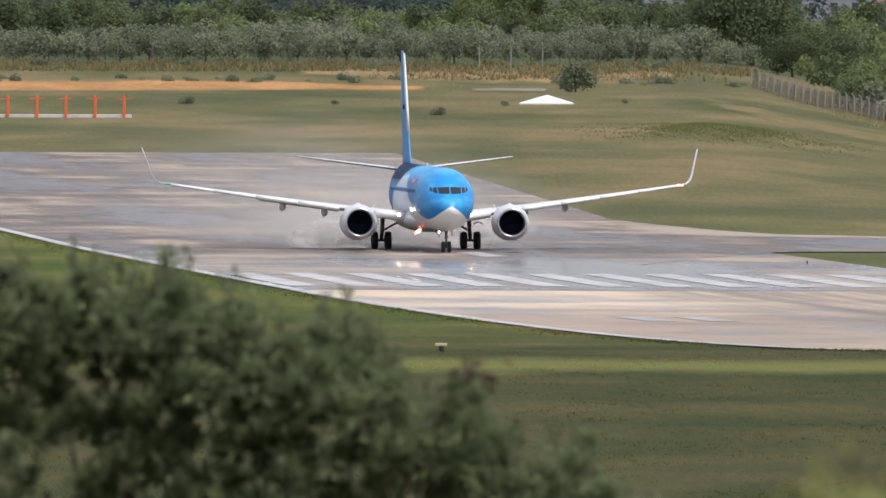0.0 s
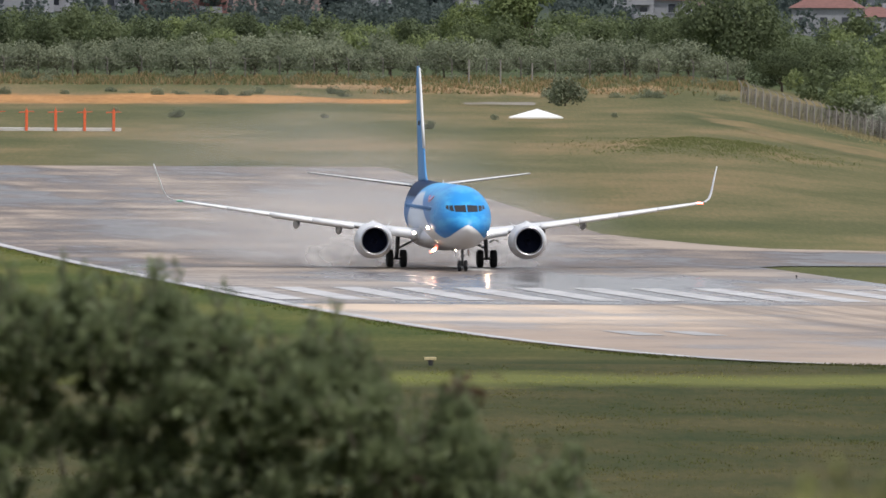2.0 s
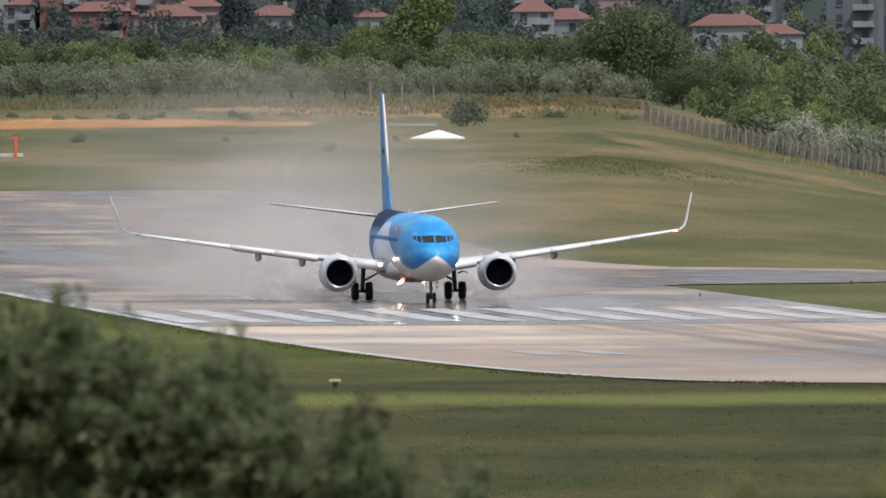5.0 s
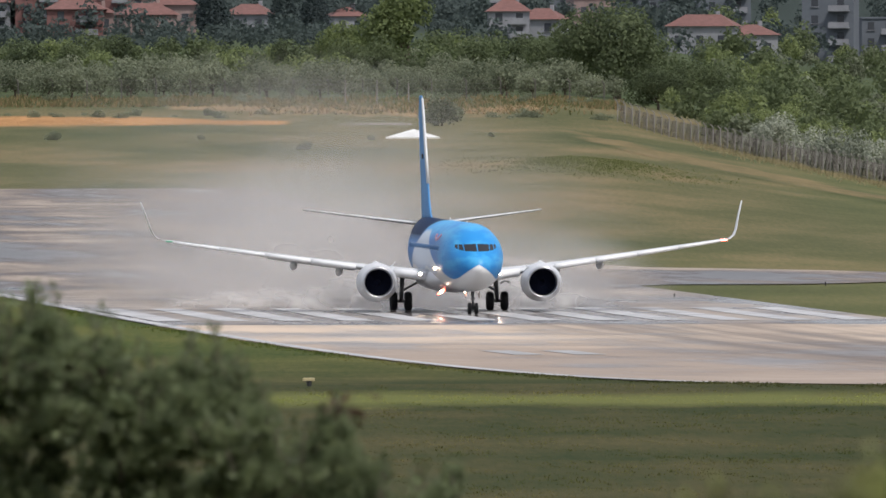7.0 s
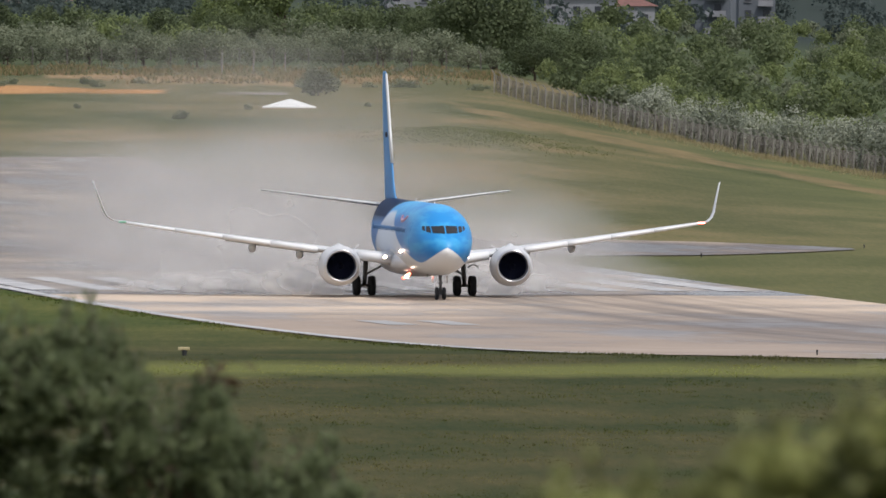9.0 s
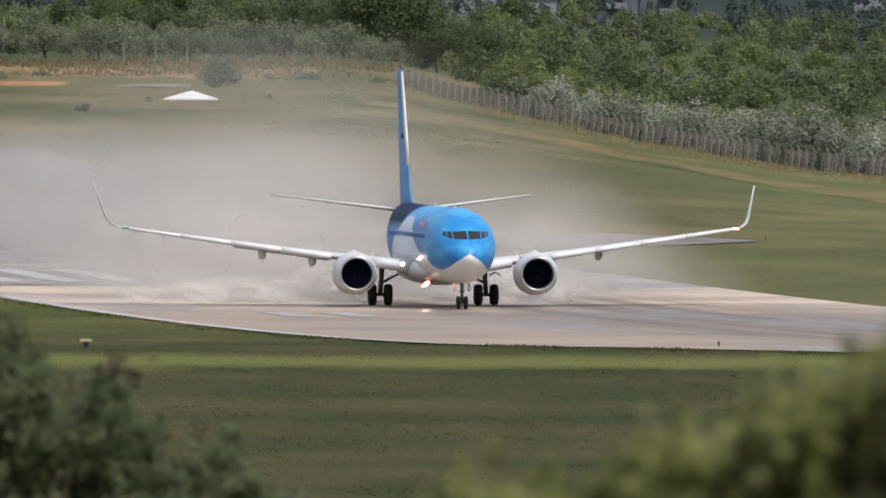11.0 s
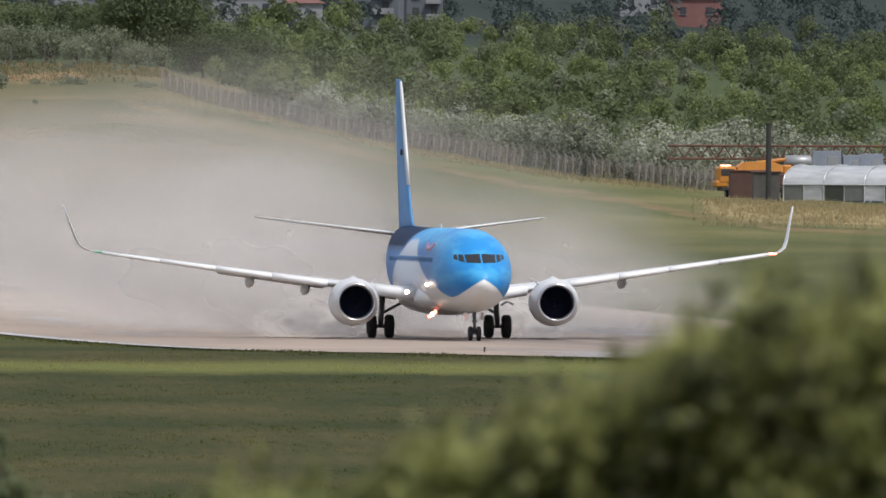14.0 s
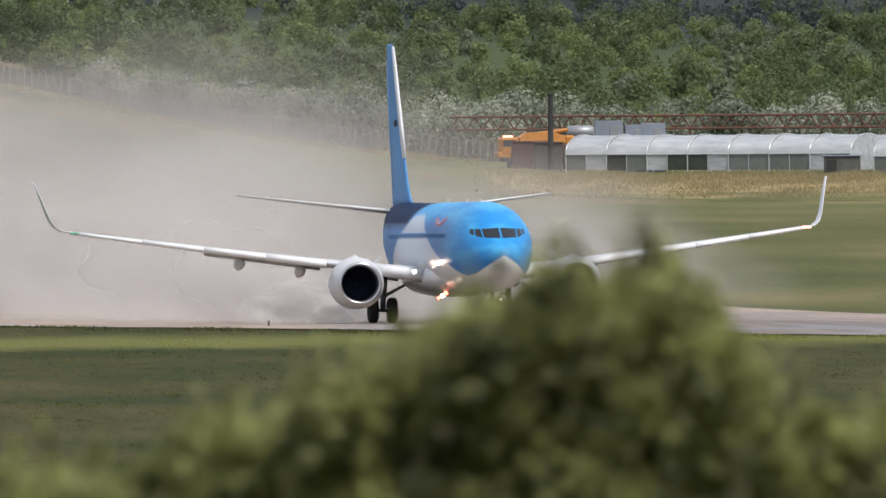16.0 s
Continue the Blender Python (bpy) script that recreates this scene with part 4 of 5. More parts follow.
def build_woodland():
    """Far woods on the rising land: one sheet of crowns."""
    rng = np.random.default_rng(8)
    for kind, share, material in (("broad", 0.36, BROAD), ("fresh", 0.40, FRESH), ("olive", 0.24, OLIVE)):
        vs, fs, off = [], [], 0
        for k in range(int(780 * share)):
            c = rng.uniform(-950, 2350) if k % 5 < 2 else rng.uniform(700, 2350)
            d = 2720 + 340 * rng.random() if c < 640 else max(2330, fence_line(min(max(c, 548), 1500)) + 30) + 1600 * rng.random() ** 1.2
            x, y, z = site(c, d)
            _, v, f = KINDS[kind, int(rng.integers(3))]
            keep = rng.permutation(len(f))[:580]
            v = v.reshape(-1, 4, 3)[keep]
            mid = v.mean(1, keepdims=True)
            v = (mid + (v - mid) * 1.7).reshape(-1, 3)
            a = rng.random() * 6.28
            s = rng.uniform(0.75, 1.2) * (0.85 if c < 700 else 0.95) * (1.15 if kind == "olive" else 1.0)
            rot = np.array(((math.cos(a), -math.sin(a), 0), (math.sin(a), math.cos(a), 0), (0, 0, 1)))
            v = v @ rot.T * s + np.array((x, y, z))
            vs.append(v)
            fs.append(np.arange(len(v)).reshape(-1, 4) + off)
            off += len(v)
        ob = new("woodland", mesh_of("woodland", np.concatenate(vs), np.concatenate(fs), material))
        tagged(ob, "dense green woods on the far rising land", "woods", kind="stuff")
    # wooded hill behind the houses, with distance haze put into its leaf colours
    vs, fs, off = [], [], 0
    for k in range(1250):
        c, low = rng.uniform(-1000, 2400), k % 6 == 0
        d = rng.uniform(3150, 3500) if low and c < 900 else rng.uniform(3600 if c < 900 else 3720, 4850)
        x, y, z = site(c, d)
        _, v, f = KINDS["broad", int(rng.integers(3))]
        keep = rng.permutation(len(f))[:140]
        v = v.reshape(-1, 4, 3)[keep]
        mid = v.mean(1, keepdims=True)
        v = (mid + (v - mid) * 2.7).reshape(-1, 3) * (rng.uniform(0.55, 0.9) if low else rng.uniform(0.7, 1.2)) + np.array((x, y, z))
        vs.append(v)
        fs.append(np.arange(len(v)).reshape(-1, 4) + off)
        off += len(v)
    hill = foliage("hazed_hill_leaves", (0.064, 0.086, 0.080), (0.098, 0.122, 0.112), 0.95, 0.4)
    tagged(new("hill_woods", mesh_of("hill_woods", np.concatenate(vs), np.concatenate(fs), hill)), "woods on the hill behind the town, bluish with painted-in haze", "woods", kind="stuff")


build_woodland()


def grass_patch(name, label, count, place_of, height, material, seed, width=0.03):
    """Blades of grass as one sheet of stuff."""
    rng = np.random.default_rng(seed)
    base = np.array([place_of(rng) for _ in range(count)])
    n = count * 3
    root = np.repeat(base, 3, axis=0) + np.c_[rng.normal(size=(n, 2)) * 0.08, np.zeros(n)]
    x, y = root[:, 0], root[:, 1]
    swell = 0.5 + 0.5 * np.sin(x * 0.9 + 1.7 * np.sin(x * 0.23) + y * 0.05) * np.sin(y * 0.11 + x * 0.31)
    h = height * (0.3 + 0.9 * rng.random(n)) * (0.35 + 1.1 * swell)
    tip = root + np.c_[rng.normal(size=(n, 2)) * (h * 0.35)[:, None], h]
    side = np.c_[rng.normal(size=(n, 2)), np.zeros(n)]
    side /= np.linalg.norm(side, axis=1)[:, None]
    side *= (width * (0.6 + 0.8 * rng.random(n)))[:, None]
    v = np.stack([root - side, root + side, tip], 1).reshape(-1, 3)
    ob = new(name, mesh_of(name, v, np.arange(len(v)).reshape(-1, 3), material))
    return tagged(ob, label, "grass", kind="stuff")


def verge(rng):
    """The ragged rim of grass along the paving."""
    if rng.random() < 0.55:
        y = rng.uniform(985, 1560)
        x = left_edge(y) - abs(rng.normal()) * 0.8
    else:
        s = rng.random()
        y = near_end(s) - abs(rng.normal()) * 5
        x = left_edge(near_end(s)) + (right_edge(near_end(s)) - left_edge(near_end(s))) * s
    return (x, y, terrain(x, y) - 0.02)


def dry_margin(rng):
    """Straw along the side fence, on the meadow before the greenhouses, densest at the yard."""
    c = rng.uniform(700, 2300) if rng.random() < 0.45 else rng.uniform(1500, 2300)
    if 1440 < c < 1640 and rng.random() > (c - 1440) / 200:
        c += 500 * rng.random()
    d = fence_line(c) - abs(rng.normal()) * 26 if c < 1500 else 2036 - abs(rng.normal()) * 170
    return site(c + 14 * math.sin(d * 0.4), d if d > 1690 else 1690 + 340 * rng.random())


def knoll(rng):
    """Greener, longer tufts on the low knoll."""
    return site(490 + rng.normal() * 95, 2075 + rng.normal() * 26)


TUFT_SPOTS = np.random.default_rng(77).uniform((-1000, 600), (2400, 985), (16000, 2))


def near_turf(rng):
    """Tufts of the mown grass before the runway, gathered in small clumps."""
    c, d = TUFT_SPOTS[int(rng.integers(len(TUFT_SPOTS)))] + rng.normal(size=2) * np.array((9.0, 1.6))
    d = min(d, near_end(min(1.0, max(0.0, (c / FOCAL * d - left_edge(985)) / 45.0))) - 1.0)
    x, y, z = site(c, d)
    return (x, y, z - 0.02)


def far_margin(rng):
    c = rng.uniform(-900, 560)
    return site(c, rng.uniform(2505 if abs(c - 180 + rng.normal() * 60) < 240 else 2552, 2604))


grass_patch("verge_grass", "ragged green grass along the paving", 5000, verge, 0.11, BLADE, 2, 0.06)
grass_patch("dry_grass", "tall straw-coloured grass along the fence and meadow", 17000, dry_margin, 0.42, STRAW, 3, 0.035)
grass_patch("knoll_grass", "long green tufts on a low knoll", 6000, knoll, 0.17, foliage("knoll_blades", (0.085, 0.11, 0.034), (0.17, 0.185, 0.066), 0.9, 0.4, 0.2), 12, 0.025)
grass_patch("near_turf", "mown green grass with straw-coloured tips before the runway", 45000, near_turf, 0.075, blade_material("turf_blades", 2.25), 13, 0.024)
grass_patch("grove_scrub", "tall withered scrub at the grove's foot", 3000, far_margin, 0.6, foliage("dull_straw", (0.12, 0.105, 0.048), (0.36, 0.25, 0.125), 0.8, 0.4, 0.15), 9, 0.07)
grass_patch("far_dry_grass", "straw and green grass at the grove's foot", 4200, far_margin, 0.55, foliage("margin_blades", (0.06, 0.075, 0.03), (0.17, 0.17, 0.07), 0.85, 0.4, 0.2), 4, 0.08)


def top_of(column, table):
    return float(np.interp(column, [p[0] for p in table], [p[1] for p in table]))


def near_bush(name, label, d, depth, table, leaf_material, clumps, clump, leaf, seed, extra=(), thin=None, edge=3.0):
    """A bush close to the lens: leafy clumps with hollows between them under an uneven outline (bearing, row of the top)."""
    rng = np.random.default_rng(seed)
    px = d / FOCAL
    bush = tagged(new(name), label, "bush")
    x_mid = (table[0][0] + table[-1][0]) / 2 * px
    ground = terrain(x_mid, d)
    base = np.array((x_mid, d, ground))
    bush.location = tuple(base)
    bm = bmesh.new()
    cs, al, ac, stalks = [], [], [], []
    lo, hi = table[0][0], table[-1][0]

    def twig(tip, lean, length, n):
        root = tip - lean * length
        stalks.append((root - base, tip - base))
        for j in range(n):
            s = (j + 0.5) / n
            q = rng.normal(size=3)
            q /= np.linalg.norm(q)
            a = q * 0.8 + lean * (0.35 + 0.5 * s)
            a /= np.linalg.norm(a)
            size = leaf * rng.uniform(0.6, 1.15) * (1 - 0.35 * s)
            b_ = np.cross(a, rng.normal(size=3))
            b_ /= np.linalg.norm(b_)
            cs.append(root + lean * length * s + a * size * 0.55 - base)
            al.append(a * size * 0.5)
            ac.append(b_ * size * 0.20)

    for k in range(clumps):
        c = rng.uniform(lo, hi)
        if thin and c > thin[0] and rng.random() > thin[1]:
            continue
        r = clump * rng.uniform(0.6, 1.4)
        top = EYE[2] - top_of(c, table) * px
        drop = rng.random() ** 0.85 * min(13 * clump, top - ground - 0.3) if k % 3 else rng.uniform(0.2, edge) * clump
        heart = np.array((c * px, d + rng.normal() * depth, top - r - drop))
        for q in range(int(rng.integers(9, 16))):
            u = rng.normal(size=3) + np.array((0, 0, 1.3))
            u /= np.linalg.norm(u)
            twig(heart + u * r * rng.uniform(0.75, 1.1), u, r * rng.uniform(0.7, 1.1), int(rng.integers(9, 16)))
    for k in range(300):                     # single shoots that stand out of the outline
        c = rng.uniform(lo, hi)
        if thin and c > thin[0] and rng.random() > thin[1]:
            continue
        lean = np.array((rng.normal() * 0.25, rng.normal() * 0.25, 1.0))
        lean /= np.linalg.norm(lean)
        tip = np.array((c * px, d + rng.normal() * depth * 0.5, EYE[2] - top_of(c, table) * px + rng.uniform(-2.2, 0.9) * clump))
        twig(tip, lean, clump * rng.uniform(1.6, 3.2), int(rng.integers(14, 24)))
    for k in range(9):
        c = lo + (hi - lo) * (k + 0.5) / 9
        top = EYE[2] - top_of(c, table) * px - ground - 0.15
        rod(bm, (rng.normal() * 0.15, rng.normal() * 0.1, -0.2), (c * px - x_mid, abs(rng.normal()) * depth + depth, top), 0.014, 0.004, 6)
    tagged(part("branch_tangle", bm, TWIG, bush), kind="stuff")
    ends = np.array(stalks)
    corner = np.array(((1, 0, 0), (-0.5, 0.87, 0), (-0.5, -0.87, 0))) * leaf * 0.05
    v = (ends[:, :, None, :] + corner[None, None]).reshape(-1, 3)
    f = np.concatenate([np.arange(len(ends))[:, None] * 6 + np.array(((i, (i + 1) % 3, 3 + (i + 1) % 3, 3 + i),)) for i in range(3)])
    ob = tagged(new("twig_tangle", mesh_of("twig_tangle", v, f, TWIG)), kind="stuff")
    ob.parent = bush
    v, f = quads(np.array(cs), np.array(al), np.array(ac))
    ob = new("leaves", mesh_of("leaves", v, f, leaf_material))
    ob.parent = bush
    for c, row, spread in extra:
        n = 26
        p = np.c_[rng.normal(size=n) * spread, rng.normal(size=n) * spread, rng.normal(size=n) * spread] + np.array((c * px - x_mid, -0.1, EYE[2] - row * px - ground))
        a = rng.normal(size=(n, 3))
        a /= np.linalg.norm(a, axis=1)[:, None]
        b_ = np.cross(a, rng.normal(size=(n, 3)))
        v, f = quads(p, a * leaf * 0.5, b_ * leaf * 0.14)
        q = new("withered_leaves", mesh_of("withered_leaves", v, f, RUST_LEAF))
        q.parent = bush
        tagged(q, "withered red-brown leaves")
    return bush


GREY_LEAF = foliage("grey_olive_leaves", (0.095, 0.120, 0.055), (0.37, 0.43, 0.215), 0.6, 0.6, 9.0)
near_bush("olive_shrub", "grey-green olive shrub with upright leafy twigs, close before the lens", 52.0, 0.20,
          ((-1150, 310), (-900, 310), (-785, 330), (-700, 380), (-640, 345), (-570, 390), (-520, 380), (-456, 345), (-420, 410), (-370, 405), (-300, 440), (-240, 445), (-170, 425), (-110, 480), (-60, 575),
           (0, 590), (50, 540), (110, 620), (180, 690), (250, 620), (300, 700), (380, 800), (470, 850)), GREY_LEAF, 760, 0.060, 0.044, 3,
          ((60, 540, 0.022), (-790, 470, 0.03), (-570, 745, 0.05), (-20, 750, 0.03)), (-90, 0.55))
# near-black clumps in the leaf colour stand for shade in the bush's hollows
LIME_SHADE_LEAF = foliage("lime_and_shade_leaves", (0.008, 0.014, 0.002), (0.48, 0.50, 0.17), 0.55, 0.35, 11.0, (0.48, 0.80))
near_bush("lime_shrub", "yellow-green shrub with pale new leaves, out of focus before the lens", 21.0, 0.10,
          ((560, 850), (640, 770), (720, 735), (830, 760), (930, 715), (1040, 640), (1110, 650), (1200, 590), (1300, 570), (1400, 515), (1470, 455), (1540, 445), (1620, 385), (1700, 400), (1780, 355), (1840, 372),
           (1900, 460), (1950, 570), (2040, 630), (2180, 655), (2300, 660), (2500, 680)), LIME_SHADE_LEAF, 640, 0.036, 0.028, 4, edge=1.0)


# ---- airfield things ----
ORANGE = plain("orange_paint", (0.70, 0.12, 0.04), 0.5, 0, 0.2, 4.0)
CONCRETE = plain("pale_concrete", (0.50, 0.48, 0.45), 0.85, 0, 0.2, 1.5, 0.2)
POST = plain("grey_concrete_post", (0.25, 0.235, 0.21), 0.85, 0, 0.2, 3.0)
WIRE = plain("fence_wire", (0.16, 0.145, 0.13), 0.6, 0.6, 0.2, 5.0)
YELLOW = plain("yellow_marker_paint", (0.48, 0.40, 0.22), 0.5, 0, 0.15, 5.0)
BLACK = plain("black_housing", (0.03, 0.03, 0.03), 0.6, 0, 0.2, 5.0)


def build_aerial_row():
    row = tagged(new("aerial_array"), "row of orange antenna posts on a pale concrete plinth", "antenna array")
    x0, d = -30.3, 2186.0
    z = terrain(x0, d)
    row.location = (x0, d, z)
    bm = bmesh.new()
    box(bm, -12.3, 0, 0.1, 25.4, 1.2, 0.42, 0.04)
    part("plinth", bm, CONCRETE, row, "pale concrete plinth")
    for i in range(9):
        x = -0.3 - 2.8 * i
        bm = bmesh.new()
        box(bm, x, -0.7, 1.0, 0.26, 0.2, 2.05, 0.03)
        part("post", bm, ORANGE, row, "orange antenna post")
        bm = bmesh.new()
        rod(bm, (x - 0.75, -0.7, 1.78), (x + 0.75, -0.7, 1.86), 0.05, 0.03)
        rod(bm, (x, -0.7, 2.0), (x, -0.7, 2.25), 0.05, 0.03)
        part("dipole", bm, ORANGE, row)
        bm = bmesh.new()
        rod(bm, (x, -0.6, 1.5), (x, 1.2, 0.2), 0.05)
        part("stay", bm, ORANGE, row)


def build_pyramid():
    x, y = 10.7, 2320.0
    p = tagged(new("pyramid_roof"), "low white pyramid-shaped roof standing in the grass", "roof")
    p.location = (x, y, terrain(x, y))
    bm = bmesh.new()
    vs = [bm.verts.new(v) for v in ((-2.75, -2.5, 0.12), (2.75, -2.5, 0.12), (2.75, 2.5, 0.12), (-2.75, 2.5, 0.12), (0.1, 0, 0.95))]
    lows = [bm.verts.new(v) for v in ((-2.75, -2.5, -0.2), (2.75, -2.5, -0.2), (2.75, 2.5, -0.2), (-2.75, 2.5, -0.2))]
    for i in range(4):
        bm.faces.new((vs[i], vs[(i + 1) % 4], vs[4]))
        bm.faces.new((lows[i], lows[(i + 1) % 4], vs[(i + 1) % 4], vs[i]))
    part("roof", bm, plain("white_sheeting", (0.80, 0.80, 0.78), 0.5, 0, 0.08, 1.0), p)


def worn_material(name, dark, light, rag=0.5):
    """Worn or dry ground that fades raggedly into the field's own colour at its rims."""
    m, nd, ln = nodes_of(name)
    nt, b = m.node_tree, nd["Principled BSDF"]
    c, tuft = field_colour(nt)
    pos = nd.new("ShaderNodeNewGeometry").outputs["Position"]
    blot = noise_at(nt, scaled(nt, pos, (0.14, 0.022, 0)), 1.0, 5, 0.6)
    fine = noise_at(nt, scaled(nt, pos, (1.3, 0.12, 0)), 1.0, 4, 0.65)
    across = nd.new("ShaderNodeAttribute")
    across.attribute_name = "across"
    f = math_node(nt, "ADD", math_node(nt, "SUBTRACT", 1.0, across.outputs["Fac"]), math_node(nt, "MULTIPLY", math_node(nt, "SUBTRACT", blot, 0.55), rag * 4))
    edge = math_node(nt, "MULTIPLY", ramp(nt, f, [(0.10, (0, 0, 0)), (0.55, (1, 1, 1))]), ramp(nt, across.outputs["Fac"], [(0.80, (1, 1, 1)), (1.0, (0, 0, 0))]))
    own = ramp(nt, math_node(nt, "ADD", math_node(nt, "MULTIPLY", blot, 0.6), math_node(nt, "MULTIPLY", fine, 0.4)), [(0.36, dark), (0.64, light)])
    ln.new(mix(nt, edge, c, own), b.inputs["Base Color"])
    b.inputs["Roughness"].default_value = 0.95
    b.inputs["Specular IOR Level"].default_value = 0.1
    return m


def worn_strip(name, label, category, path, material, up=0.06, steps=60):
    """A strip of ground along a path of (bearing, distance, half depth)."""
    cs = [p[0] for p in path]
    verts, faces, rim = [], [], []
    for i in range(steps + 1):
        c = cs[0] + (cs[-1] - cs[0]) * i / steps
        d = float(np.interp(c, cs, [p[1] for p in path]))
        h = float(np.interp(c, cs, [p[2] for p in path]))
        for j in range(9):
            q = (j - 4) / 4
            x, y, z = site(c, d + q * h)
            verts.append((x, y, z + up * (1 - 0.7 * abs(q))))
            rim.append(max(abs(q), max(0.0, abs(2 * i / steps - 1) * 8 - 7)))
    for i in range(steps):
        for j in range(8):
            a = i * 9 + j
            faces.append((a, a + 9, a + 10, a + 1))
    ob = mesh_ob(name, verts, faces, material, True)
    at = ob.data.attributes.new("across", "FLOAT", "POINT")
    at.data.foreach_set("value", rim)
    return tagged(ob, label, category, kind="structure")


def build_dirt():
    worn_strip("earth_track", "bare orange earth track across the field", "dirt track",
               ((-1000, 2470, 46), (-700, 2462, 44), (-450, 2474, 40), (-250, 2470, 30), (-120, 2464, 20), (-20, 2462, 10)),
               worn_material("orange_earth", (0.28, 0.145, 0.055), (0.47, 0.25, 0.105), 0.3), 0.10)
    worn_strip("dry_bank", "dry brown earth bank with withered grass before the grove", "earth bank",
               ((-260, 2548, 18), (-60, 2540, 34), (60, 2528, 44), (300, 2526, 44), (420, 2540, 26)),
               worn_material("brown_earth", (0.17, 0.115, 0.06), (0.36, 0.245, 0.13), 0.45), 0.08)
    worn_strip("gravel_pad", "pale grey gravel pad by the gate pillars", "gravel", ((52, 2452, 14), (186, 2452, 14)),
               worn_material("pale_gravel", (0.17, 0.15, 0.12), (0.27, 0.25, 0.22), 0.5), 0.16, 20)
    worn_strip("worn_track", "worn brown track in the grass along the fence", "dirt track",
               ((430, 2385, 34), (560, 2295, 52), (690, 2225, 56), (860, 2178, 52), (1033, 2125, 52), (1345, 1962, 56), (1500, 1800, 50), (1640, 1690, 34), (1900, 1660, 24)),
               worn_material("trodden_straw", (0.125, 0.104, 0.050), (0.215, 0.160, 0.078), 0.55), 0.07)
    worn_strip("hay_meadow", "unmown straw-yellow meadow before the greenhouses", "meadow",
               ((1490, 1930, 120), (1560, 1880, 170), (1700, 1850, 185), (2400, 1850, 185)),
               worn_material("straw_meadow", (0.20, 0.165, 0.075), (0.42, 0.32, 0.165), 0.35), 0.09)


def fence_post(material):
    bm = bmesh.new()
    box(bm, 0, 0, 1.0, 0.13, 0.13, 2.3, 0.02)
    m = Matrix.Translation((0, 0, 2.1)) @ Matrix.Rotation(radians(-38), 4, "Y")
    box(bm, 0, 0, 0.22, 0.11, 0.11, 0.5, 0.015, m)
    me = bpy.data.meshes.new("fence_post")
    bm.to_mesh(me)
    bm.free()
    me.materials.append(material)
    return me


def build_fence(name, label, places, post_mesh, wires):
    f = tagged(new(name), label, "fence")
    o = Vector(places[0])
    f.location = o
    for p in places:
        q = new("fence_post", post_mesh)
        q.parent = f
        q.location = Vector(p) - o
    for h in wires:
        bm = bmesh.new()
        loft(bm, [[Vector(p) - o + Vector((q * 0.3, q, h + r)) for q, r in ((-0.012, 0.0), (0.012, -0.01), (0.012, 0.012))] for p in places])
        part("wire", bm, WIRE, f)
    return f


def mesh_panel(places, parent, height):
    """Chain-link: crossed strands between the posts, as one part."""
    o, verts, faces = Vector(places[0]), [], []
    for a, b_ in zip(places, places[1:]):
        a, b_ = Vector(a) - o, Vector(b_) - o
        for k in range(14):
            for s0, s1 in ((k / 14, (k + 7) / 14), ((k + 7) / 14, k / 14)):
                p, q = a.lerp(b_, min(1, s0)) , a.lerp(b_, min(1, s1))
                p, q = p + Vector((0, 0, 0.1)), q + Vector((0, 0, height))
                n = len(verts)
                verts += [p - Vector((0.012, 0, 0)), p + Vector((0.012, 0, 0)), q + Vector((0.012, 0, 0)), q - Vector((0.012, 0, 0))]
                faces.append((n, n + 1, n + 2, n + 3))
    ob = mesh_ob("chain_link", verts, faces, WIRE, False, parent)
    tagged(ob, "rusty grey chain-link mesh", kind="stuff")


def build_fences():
    post = fence_post(POST)
    places, c = [], 548.0
    while c < 1560:
        x, y, z = site(c, fence_line(c))
        places.append((x, y, z))
        c += 13.0
    f = build_fence("perimeter_fence", "wire perimeter fence on concrete posts with bent tops", places, post, (0.4, 1.1, 1.9, 2.3, 2.42))
    mesh_panel(places, f, 1.95)
    places = [site(c, 2596 + 4 * math.sin(c)) for c in range(-940, 560, 61)]
    build_fence("grove_fence", "thin wire fence on weathered dark posts before the olive grove", places, fence_post(WIRE), (0.6, 1.2, 1.8, 2.2))
    # gate pillars by the grove
    for c, h in ((66, 2.9), (122, 2.9), (178, 2.6)):
        x, y, z = site(c, 2560)
        bm = bmesh.new()
        box(bm, 0, 0, h / 2 - 0.1, 0.15, 0.15, h, 0.03)
        box(bm, 0, 0, h - 0.1, 0.2, 0.2, 0.08, 0.02)
        g = tagged(new("gate_pillar"), "slim grey concrete gate pillar", "pillar", "gate pillars")
        g.location = (x, y, z)
        part("shaft", bm, POST, g)


def build_markers():
    for x, y in ((0.0, 980.0), (-8.9, 976.0)):
        g = tagged(new("runway_marker"), "small yellow marker box on a dark stalk in the grass", "marker", "runway markers")
        g.location = (x, y, terrain(x, y))
        bm = bmesh.new()
        box(bm, 0, 0, 0.30, 0.52, 0.22, 0.14, 0.02)
        part("box", bm, YELLOW, g, "yellow box")
        bm = bmesh.new()
        rod(bm, (0.02, 0, -0.1), (0.02, 0, 0.24), 0.09, 0.12, 8)
        part("stalk", bm, BLACK, g)
    for x, y in ((32.9, 1443.0), (45.0, 1501.0), (27.5, 985.0), (62.0, 1118.0), (22.5, 1395.0), (38.8, 918.0)):
        g = tagged(new("edge_light"), "small dark edge light on a short stem", "light", "edge lights")
        g.location = (x, y, terrain(x, y))
        bm = bmesh.new()
        rod(bm, (0, 0, -0.05), (0, 0, 0.18), 0.035, 0.035, 8)
        part("stem", bm, BLACK, g)
        bm = bmesh.new()
        blob(bm, (0, 0, 0.21), 0.06, 1)
